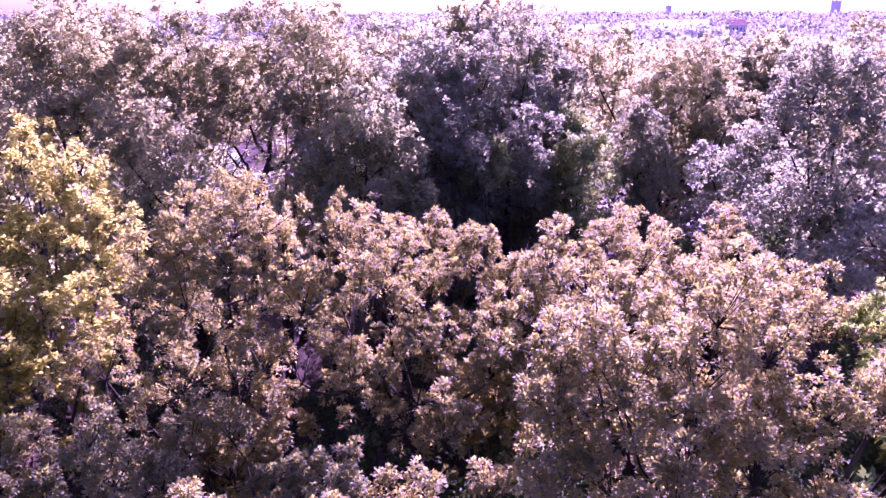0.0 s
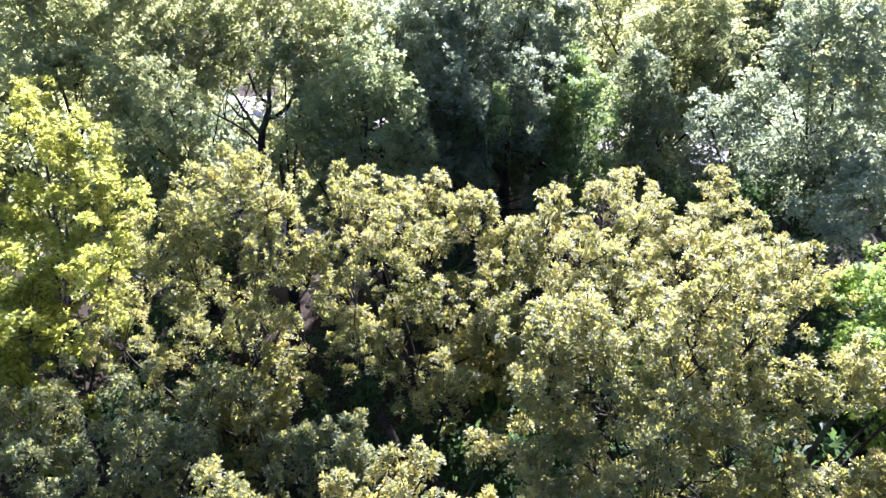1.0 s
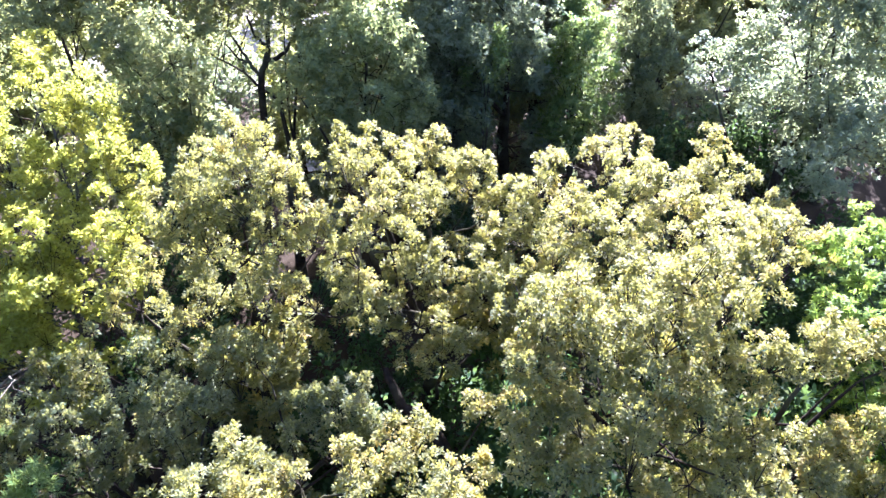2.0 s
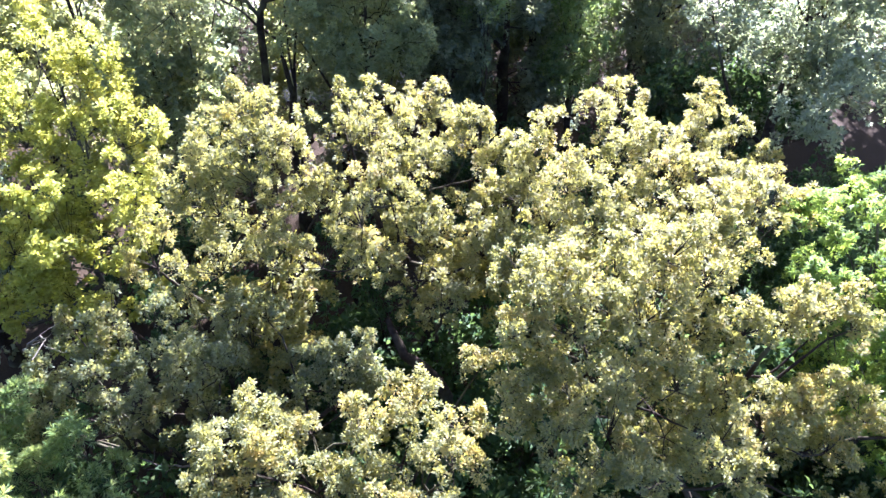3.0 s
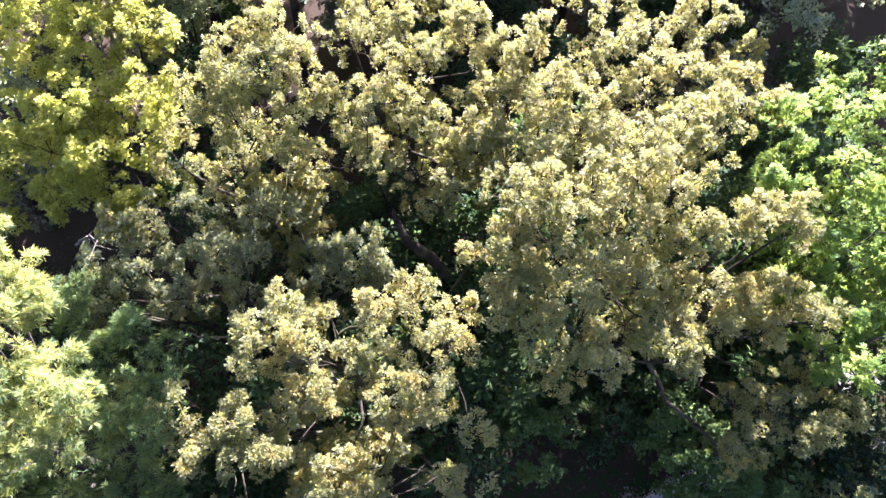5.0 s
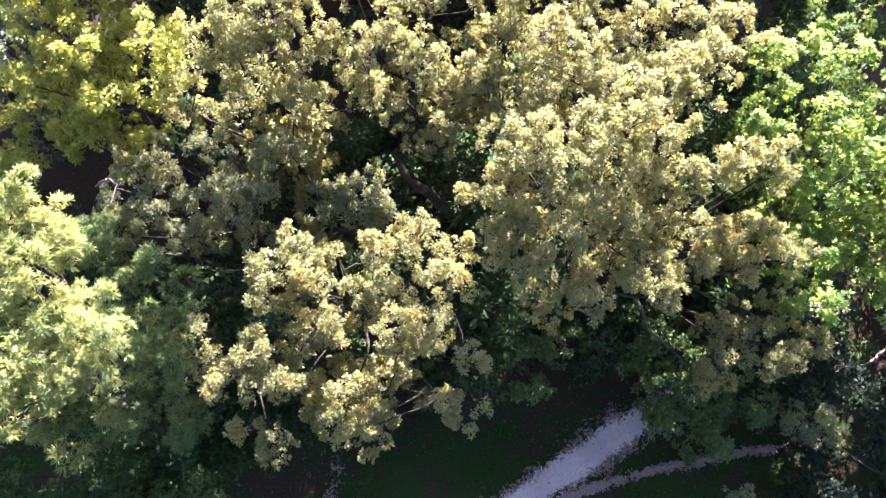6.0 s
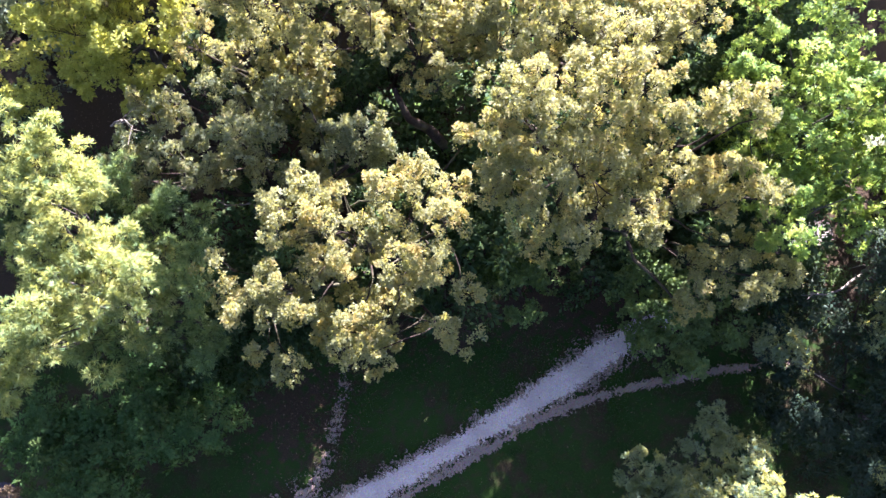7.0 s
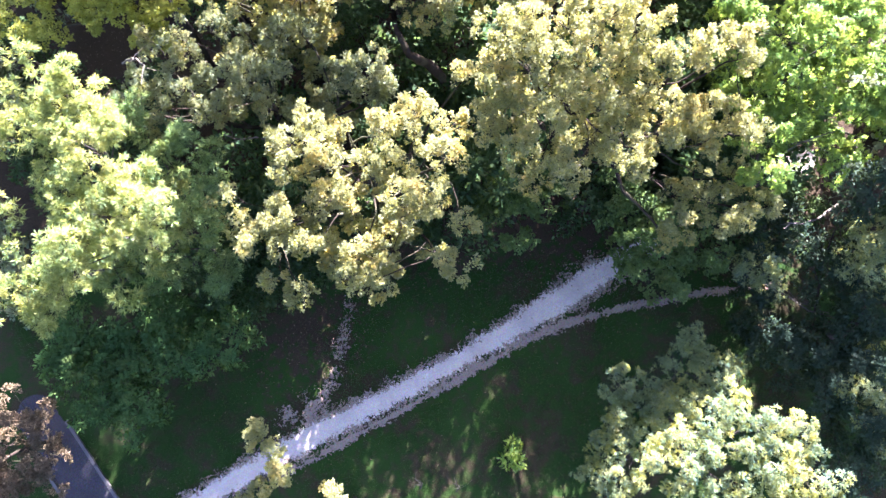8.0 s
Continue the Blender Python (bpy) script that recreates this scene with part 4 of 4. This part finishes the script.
woodland = tree("woodland_tree", "dull green tree in the crowded wood", (0, 0), generic_boughs(11.5, 2.5, 17, 6, 0.25), "grove", LEAF_FAR, BARK, 0.22, seed=72, group="trees of the wood beyond")
spread_copies(woodland, [(-15.8, 24.5, 1.08), (-19.5, 30.5, 1.12), (-15.0, 33.5, 1.0), (-24.5, 38, 1.1), (-28, 47, 1.1), (18.5, 31.0, 1.0), (6.0, 38.0, 1.0), (17.0, 40.0, 1.05), (24.0, 36.0, 1.0), (-0.5, 31.5, 1.02), (0.8, 37.5, 1.08), (28, 47, 1.1), (-18, 15.5, 0.9), (19, 13.5, 0.9), (-22, 46, 1.3), (-27, 57, 1.32), (-11.5, 70, 1.3), (-3.5, 50, 1.26), (2.5, 47, 1.26), (6.5, 52, 1.24), (11, 50, 1.1), (19, 56, 1.1), (27, 60, 1.1), (-17, 28.5, 1.18), (-2.5, 29.0, 1.22), (-6.6, 30.5, 0.74), (1.0, 33.0, 1.26)], 10)
blue = tree("woodland_tree", "dark blue-green filler tree of the crowded wood", (0, 0), generic_boughs(11.0, 2.6, 17, 8, 0.2), "grove", LEAF_BLUE, BARK, 0.22, seed=73, group="trees of the wood beyond")
# Trees at x 15.8 to 19.5 stand out of view, added to block sun.
spread_copies(blue, [(4.4, 30.6, 0.9), (12.4, 41.5, 1.0), (11.2, 27.4, 0.72), (14.6, 27.0, 0.9), (20.5, 44.0, 1.05), (5.0, 43.0, 1.05), (16.4, 11.6, 0.78), (16.8, 6.6, 0.62), (-14.6, 16.2, 0.85), (-4.4, 26.2, 0.62), (-15.5, 10.5, 0.7), (-14.4, 5.0, 0.6), (-10.3, 25.4, 0.9), (-9.0, 28.4, 0.8), (15.8, 10.4, 0.95), (18.6, 8.2, 1.0), (17.5, 14.6, 0.8), (19.5, 3.0, 0.9)], 12)


yellow = tree("poplar_bush", "low yellow-green bush at the edge of the sunlit yard", (0, 0), generic_boughs(3.2, 1.5, 9, 15, 0.2), "wood", LEAF_POPLAR, BARK, 0.06, seed=75, group="bushes by the yard")
spread_copies(yellow, [(-12.6, 47.0, 1.0), (-10.4, 44.2, 0.9), (-15.5, 50.5, 1.1), (-8.8, 45.8, 0.9), (-18.6, 48.0, 1.0), (2.4, 56.0, 1.2), (6.0, 58.0, 1.2)], 16)


# ---- the country beyond: yard, houses, woods, towers, hills ----
YARD = plain("sunlit_sand", (0.36, 0.33, 0.29), 0.95, 0.25, 0.6)
PLASTER = plain("white_plaster", (0.78, 0.76, 0.72), 0.9, 0.12, 1.5)
TILE = plain("terracotta", (0.36, 0.16, 0.10), 0.85, 0.4, 6.0)
PALE_ROOF = plain("pale_roofing", (0.62, 0.60, 0.58), 0.7, 0.2, 0.5)
DARK_GLASS = plain("window_glass", (0.03, 0.035, 0.04), 0.15, 0.2, 1.0, 0.6)
# Base colour whitened in place of haze, so the skyline towers look faint.
CONCRETE = plain("haze_paled_concrete", (0.86, 0.86, 0.86), 0.9, 0.2, 0.1)


def sheet(name, x0, x1, y0, y1, z, mat, label, category):
    bm = bmesh.new()
    bmesh.ops.create_grid(bm, x_segments=24, y_segments=14, size=0.5)
    for v in bm.verts:
        ex = 0.06 * noise.noise(Vector((v.co.x * 7, v.co.y * 7, 3)))
        v.co = Vector((x0 + (v.co.x + ex + 0.5) * (x1 - x0), y0 + (v.co.y + ex + 0.5) * (y1 - y0), z))
    return tagged(part(name, bm, mat), label, category, kind="structure")


sheet("road", -46, 34, 47, 68, 0.02, YARD, "pale sunlit sandy yard beyond the wood", "yard")


sheet("yard", -10.5, -5.2, 34.6, 38.6, 0.02, YARD, "patch of pale sunlit sand beside the white house", "yard")


def box(bm, x0, x1, y0, y1, z0, z1):
    vs = [bm.verts.new((x, y, z)) for z in (z0, z1) for x, y in ((x0, y0), (x1, y0), (x1, y1), (x0, y1))]
    for f in ((3, 2, 1, 0), (4, 5, 6, 7), (0, 1, 5, 4), (1, 2, 6, 5), (2, 3, 7, 6), (3, 0, 4, 7)):
        bm.faces.new([vs[i] for i in f])


def house(x, y, w, d, eave, ridge, turn, roof_mat, label, rows=14):
    """A plastered house: wall, two roof slopes with tile courses, windows, door."""
    root = tagged(new("house"), label, "house", "houses beyond the wood")
    root.matrix_basis = pose(x, y, 0, 0, 0, turn)
    bm = bmesh.new()
    box(bm, -w / 2, w / 2, -d / 2, d / 2, -0.1, eave)
    for s in (-1, 1):
        a = [bm.verts.new(p) for p in ((s * w / 2, -d / 2, eave), (s * w / 2, d / 2, eave), (s * w / 2, 0, ridge - 0.1))]
        bm.faces.new(a)
    part("wall", bm, PLASTER, root)
    for s in (-1, 1):
        bm = bmesh.new()
        for k in range(rows):
            u0, u1 = k / rows, (k + 1.25) / rows
            y0, y1 = s * (d / 2 + 0.35) * (1 - u0), s * (d / 2 + 0.35) * (1 - min(1, u1))
            z0, z1 = eave - 0.15 + (ridge - eave + 0.15) * u0, eave - 0.15 + (ridge - eave + 0.15) * min(1, u1)
            q = [(-w / 2 - 0.3, y0, z0 + 0.07), (w / 2 + 0.3, y0, z0 + 0.07), (w / 2 + 0.3, y1, z1 + 0.02), (-w / 2 - 0.3, y1, z1 + 0.02)]
            top = [bm.verts.new(p) for p in q]
            low = [bm.verts.new((p[0], p[1], p[2] - 0.06)) for p in q]
            bm.faces.new(top)
            bm.faces.new(low[::-1])
            for i in range(4):
                bm.faces.new((top[i], low[i], low[(i + 1) % 4], top[(i + 1) % 4]))
        part("roof", bm, roof_mat, root)
    for k in range(max(2, int(w / 2.4))):
        wx = -w / 2 + (k + 0.5) * w / max(2, int(w / 2.4))
        win = bmesh.new()
        box(win, wx - 0.45, wx + 0.45, -d / 2 - 0.02, -d / 2 + 0.05, eave * 0.38, eave * 0.78)
        pane = part("window", win, DARK_GLASS, root)
        bm = bmesh.new()
        for x0, x1, z0, z1 in ((-0.55, -0.45, 0.36, 0.80), (0.45, 0.55, 0.36, 0.80), (-0.45, 0.45, 0.76, 0.80)):
            box(bm, wx + x0, wx + x1, -d / 2 - 0.06, -d / 2 + 0.02, eave * z0, eave * z1)
        part("frame", bm, PLASTER, pane)
        bm = bmesh.new()
        box(bm, wx - 0.62, wx + 0.62, -d / 2 - 0.14, -d / 2 + 0.02, eave * 0.335, eave * 0.36)
        part("sill", bm, PLASTER, pane)
    return root


house(-4.3, 39.6, 4.8, 6.5, 2.7, 4.7, 8, TILE, "single-storey white house with a striped terracotta roof")
house(78, 420, 34, 16, 5, 8, 4, PALE_ROOF, "long low building with a pale roof", 4)
house(112, 400, 44, 16, 6, 9, -3, PALE_ROOF, "long low building with a pale roof", 4)
house(150, 470, 40, 18, 6, 10, 6, PALE_ROOF, "long low building with a pale roof", 4)
house(196, 520, 30, 16, 6, 10, -8, TILE, "low house with a terracotta roof among far trees", 4)
house(58, 330, 22, 12, 5, 8, 10, PALE_ROOF, "long low building with a pale roof", 4)
house(-150, 480, 30, 14, 6, 10, 12, PALE_ROOF, "long low building with a pale roof", 4)


def tower(x, y, w, h, label, spire):
    root = tagged(new("tower"), label, "tower", "towers on the skyline")
    root.matrix_basis = pose(x, y, 0, 0, 0, 12)
    bm = bmesh.new()
    box(bm, -w / 2, w / 2, -w / 2, w / 2, -1, h)
    part("shaft", bm, CONCRETE, root)
    bm = bmesh.new()
    box(bm, -w * 0.6, w * 0.6, -w * 0.6, w * 0.6, h, h + w * 0.15)
    part("cornice", bm, CONCRETE, root)
    for sx in (-1, 1):
        for sy in (-1, 1):
            bm = bmesh.new()
            bmesh.ops.create_cone(bm, cap_ends=True, segments=6, radius1=w * 0.16, radius2=w * 0.03, depth=spire, matrix=Matrix.Translation((sx * w * 0.42, sy * w * 0.42, h + w * 0.15 + spire / 2)))
            part("pinnacle", bm, CONCRETE, root)


tower(455, 1500, 9, 26, "grey square church tower with corner pinnacles, haze painted in as paler concrete", 9)
tower(1080, 2050, 18, 40, "grey tower block with haze painted in as paler concrete", 3)


def far_woods(name, label, count, near, far, half, seed, style_h, leaves, mat):
    """Far crowns, too many to count: loose clumps of leaf sprays over the plain."""
    rng = np.random.default_rng(seed)
    base, axis, ll, ww, face = [], [], [], [], []
    for i in range(count):
        d = math.exp(rng.uniform(math.log(near), math.log(far)))
        an = radians(rng.uniform(-half, half))
        x, y = d * math.sin(an), d * math.cos(an)
        if 45 < y < 70 and -46 < x < 34:
            continue
        h = rng.uniform(*style_h) * min(1.0, 0.8 + d / 3000)
        r = h * rng.uniform(0.28, 0.45) * (1 + d / 1500)
        n = leaves
        dd = unit(rng.normal(size=(n, 3)) + [0, 0, 0.35])
        lump = 1 + 0.28 * np.sin(dd[:, :1] * 5 + i) * np.cos(dd[:, 1:2] * 6 + i * 2)
        p = np.array([x, y, h * 0.55]) + dd * [r, r, h * 0.45] * lump * rng.uniform(0.75, 1.05, (n, 1))
        p[:, 2] = np.maximum(p[:, 2], 0.3)
        base.append(p)
        face.append(dd)
        axis.append(unit(dd + rng.normal(size=(n, 3)) * 0.7))
        s = 2.6 * r / math.sqrt(n) * rng.uniform(0.7, 1.4, n)
        ll.append(s * 1.2)
        ww.append(s * 0.8)
    ob = part(name, leaf_mesh(name, np.concatenate(base), np.concatenate(axis), np.concatenate(ll), np.concatenate(ww), rng, 0.4, out=np.concatenate(face), soft=0.75), mat)
    return tagged(ob, label, "woods", kind="stuff")


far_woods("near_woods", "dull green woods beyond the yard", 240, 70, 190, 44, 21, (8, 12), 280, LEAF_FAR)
far_woods("far_woods", "blue-green woods across the plain with haze painted into the leaves", 900, 190, 900, 42, 22, (7, 11), 70, LEAF_HAZE)
far_woods("distant_woods", "woods along the horizon with haze painted into pale blue leaves", 900, 800, 3200, 42, 23, (8, 15), 36, LEAF_HAZE)


# ---- paths ----
def strip(name, points, half, mat, label, category, **kw):
    return tagged(part(name, ribbon(points, half, **kw), mat), label, category, kind="structure")


MAIN = [(-11.5, -4.3), (-9.0, -2.85), (-6.65, -1.4), (-4.28, -0.06), (-3.35, 0.4), (-1.46, 1.38), (0.47, 2.36), (2.44, 3.5), (4.46, 4.77), (5.5, 5.43), (7.0, 6.3), (10, 8.2), (12.4, 9.5), (13.6, 9.95)]
strip("path", MAIN, [0.3, 0.29, 0.3, 0.31, 0.28, 0.28, 0.27, 0.3, 0.4, 0.4, 0.36, 0.28, 0.34, 0.4], GRAVEL, "pale grey gravel path with frayed edges across the clearing", "path", ragged=0.17, seed=3, lift=0.034)
strip("path", MAIN, [0.5, 0.48, 0.5, 0.5, 0.46, 0.46, 0.45, 0.5, 0.62, 0.64, 0.56, 0.4, 0.4, 0.4], GRAVEL_THIN, "thin grit strewn along the edges of the gravel path", "path", ragged=0.3, seed=4, lift=0.02, keep=0.66)
SIDE = [(-5.2, -1.3), (-4.2, -0.8), (-3.32, -0.3), (-1.45, 0.7), (0.47, 1.74), (2.43, 2.83), (3.42, 3.36), (4.42, 3.78), (6.43, 4.35), (7.84, 4.62), (9.6, 4.95), (12, 5.2)]
strip("path", SIDE, [0.1, 0.11, 0.12, 0.11, 0.11, 0.14, 0.14, 0.14, 0.12, 0.11, 0.11, 0.1], GRAVEL_THIN, "narrow trodden track beside the gravel path", "path", ragged=0.14, seed=5, lift=0.022)
strip("path", [(-4.7, 0.3), (-4.2, 0.9), (-3.75, 1.6), (-3.44, 2.67), (-3.2, 4.05), (-3.0, 6)], [0.7, 0.42, 0.26, 0.16, 0.1, 0.08], GRAVEL_THIN, "faint dusty track running in under the oaks", "path", ragged=0.36, seed=7, lift=0.018, keep=0.5)
strip("path", [(-13.7, 0.7), (-13.0, -0.15), (-12.25, -1.05), (-9.8, -4.0)], [0.62, 0.62, 0.62, 0.62], ASPHALT, "dark worn asphalt path in the shade of the brown oak", "path", ragged=0.03, seed=8, lift=0.026)
KERB = plain("kerb_stone", (0.10, 0.095, 0.09), 0.9, 0.3, 5.0)
kerb_bm = bmesh.new()
kd = Vector((0.63, -0.776, 0)).normalized()
kn = Vector((-kd.y, kd.x, 0))
for side in (-1, 1):
    for k in range(5):
        c = Vector((-12.25, -1.05, 0)) + kd * ((k - 1) * 0.92) + kn * side * 0.69
        vs = [kerb_bm.verts.new(c + kd * a * 0.45 + kn * b * 0.05 + Vector((0, 0, h))) for h in (-0.05, 0.06) for a, b in ((-1, -1), (1, -1), (1, 1), (-1, 1))]
        for f in ((4, 5, 6, 7), (0, 1, 5, 4), (1, 2, 6, 5), (2, 3, 7, 6), (3, 0, 4, 7)):
            kerb_bm.faces.new([vs[i] for i in f])
kerb = tagged(part("kerb", kerb_bm, KERB), "low weathered stone kerb along the asphalt path", "kerb", kind="structure")


# ---- ground cover ----
def near_path(P, line, margin):
    pts = np.array(line, float)
    best = np.full(len(P), 9e9)
    for i in range(len(pts) - 1):
        a, d = pts[i], pts[i + 1] - pts[i]
        t = np.clip(((P - a) @ d) / (d @ d), 0, 1)
        best = np.minimum(best, np.linalg.norm(P - a - t[:, None] * d, axis=1))
    return best < margin


def grass(count, seed):
    rng = np.random.default_rng(seed)
    P = np.stack([rng.uniform(-15, 15, count), rng.uniform(-5, 9, count)], 1)
    keep = ~near_path(P, MAIN, 0.4) & ~near_path(P, SIDE, 0.16) & ~(near_path(P, MAIN, 0.95) & near_path(P, SIDE, 0.3)) & ~near_path(P, [(-16.6, 4.2), (-12.25, -1.05), (-9.8, -4.0)], 0.72)
    thin = np.array([noise.noise(Vector((x * 0.5, y * 0.5, 7))) for x, y in P]) + rng.normal(size=count) * 0.2
    thin -= np.clip(2.6 - np.hypot(P[:, 0] + 4.6, P[:, 1] - 3.6), 0, 1) * 0.45 + np.clip(P[:, 1] - 5.4, 0, 1) * 0.5
    P = P[keep & (thin > -0.22)]
    n = len(P)
    base = np.concatenate([P, np.full((n, 1), -0.05)], 1)
    axis = unit(rng.normal(size=(n, 3)) * [0.6, 0.6, 0.2] + [0, 0, 1.0])
    s = rng.uniform(0.07, 0.2, n)
    return leaf_mesh("grass", base, axis, s, s * 0.11, rng, 0.3, 0.1)


# Blade tones lowered as well, with some of the shade in the colour.
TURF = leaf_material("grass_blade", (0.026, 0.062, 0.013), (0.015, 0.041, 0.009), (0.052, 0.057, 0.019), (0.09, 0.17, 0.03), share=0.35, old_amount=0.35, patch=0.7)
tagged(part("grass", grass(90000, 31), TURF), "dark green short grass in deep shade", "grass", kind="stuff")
LITTER = leaf_material("fallen_leaf", (0.16, 0.12, 0.07), (0.10, 0.07, 0.04), (0.08, 0.055, 0.035), (0.1, 0.07, 0.03), share=0.1, old_amount=0.4)
lrng = np.random.default_rng(33)
LN = 9000
lpos = np.stack([lrng.uniform(-14, 14, LN), lrng.uniform(-4, 16, LN), lrng.uniform(0.0, 0.06, LN)], 1)
lkeep = (lpos[:, 1] > 5) | (np.hypot(lpos[:, 0] + 4.6, lpos[:, 1] - 3.6) < 2.4) | (lrng.random(LN) < 0.12)
lpos = lpos[lkeep]
LN = len(lpos)
tagged(part("leaf_litter", leaf_mesh("leaf_litter", lpos, unit(lrng.normal(size=(LN, 3)) * [1, 1, 0.15]), lrng.uniform(0.04, 0.08, LN), lrng.uniform(0.025, 0.05, LN), lrng, 0.9), LITTER), "scattered dry brown fallen leaves", "leaf litter", kind="stuff")


# ---- small plants and dead wood ----
tree("oak_sapling", "thin oak sapling leaning over the gravel path", (-4.9, -1.2), [(-5.2, 0.3, 3.35, 0.26), (-5.4, -0.1, 3.25, 0.24), (-4.8, -0.3, 3.1, 0.24), (-4.6, -0.8, 3.0, 0.25), (-4.5, -1.2, 3.1, 0.28), (-5.6, -1.6, 3.1, 0.32), (-5.2, -1.5, 3.0, 0.3)], "oak", LEAF_OAK, BARK_GREY, 0.035, seed=51, dense=0.3, category="sapling")
tree("oak_sapling", "tall oak sapling with a pale sunlit tip", (-2.7, -2.0), [(-2.8, -1.5, 4.7, 0.26), (-2.6, -1.8, 4.9, 0.28), (-2.9, -1.9, 4.5, 0.3), (-2.5, -2.2, 4.2, 0.35)], "oak", LEAF_OAK, BARK_GREY, 0.04, seed=52, dense=0.6, category="sapling")
tree("seedling", "small bright green seedling alone in the grass", (2.45, -0.6), [(2.45, -0.5, 0.5, 0.16), (2.62, -0.72, 0.42, 0.16), (2.3, -0.75, 0.36, 0.14), (2.5, -0.25, 0.3, 0.12)], "sprig", LEAF_LOCUST, BARK_GREY, 0.015, seed=53, dense=0.35, category="plant")


def bare_branch(name, label, points, r, seed, forks=4, mat=None, category="branch", reach=0.8):
    """A leafless branch with forked ends, one bent main stem and its side shoots."""
    rng = np.random.default_rng(seed)
    mat = mat or BARK_PALE
    o = np.array(points[0], float)
    root = tagged(new(name), label, category)
    root.matrix_basis = Matrix.Translation(points[0])
    p = np.array(points, float) - o
    v, f = branch(p, np.linspace(r, r * 0.3, len(p)), 7, 4 * len(p), 0.02, rng)
    part("stem", raw_mesh("stem", v, f), mat, root)
    for k in range(forks):
        i = rng.integers(1, len(p))
        s = p[i - 1] + (p[i] - p[i - 1]) * rng.uniform(0.2, 1)
        d = unit((p[i] - p[i - 1]) + rng.normal(size=3) * np.linalg.norm(p[i] - p[i - 1]) * 0.7)
        q = reach * rng.uniform(0.4, 1)
        v, f = branch([s, s + d * q * 0.5 + rng.normal(size=3) * 0.05, s + d * q + rng.normal(size=3) * 0.1], [r * 0.45, r * 0.3, r * 0.1], 5, 6, 0.01, rng)
        part("shoot", raw_mesh("shoot", v, f), mat, root)
    return root


bare_branch("dead_branch", "bleached dead branch reaching out of the dark gap", [(-4.9, 8.6, 4.9), (-5.3, 8.4, 5.5), (-5.7, 8.2, 5.9), (-6.1, 8.3, 6.0)], 0.035, 61, 3, reach=0.5)
bare_branch("dead_branch", "grey dead branch hanging bare beside the thicket", [(13.6, 7.8, 2.6), (13.0, 7.4, 3.1), (12.2, 6.8, 3.3), (11.4, 6.4, 3.6), (10.4, 6.2, 4.4)], 0.06, 62, 7, reach=1.2)
bare_branch("dead_branch", "bleached bare twig among the oak leaves", [(-8.2, 9.4, 8.0), (-7.6, 9.2, 8.6), (-7.2, 8.8, 8.9)], 0.03, 63, 5, reach=0.9)
for q, sd in (((-0.6, -1.7, 0.0), 64), ((0.6, -1.8, 0.0), 65)):
    bare_branch("dead_brushwood", "tangle of thin bare grey brushwood in the grass", [q, (q[0] + 0.1, q[1] + 0.2, 0.5), (q[0] - 0.1, q[1] + 0.35, 1.0)], 0.018, sd, 9, BARK_GREY, "brushwood", 0.7)
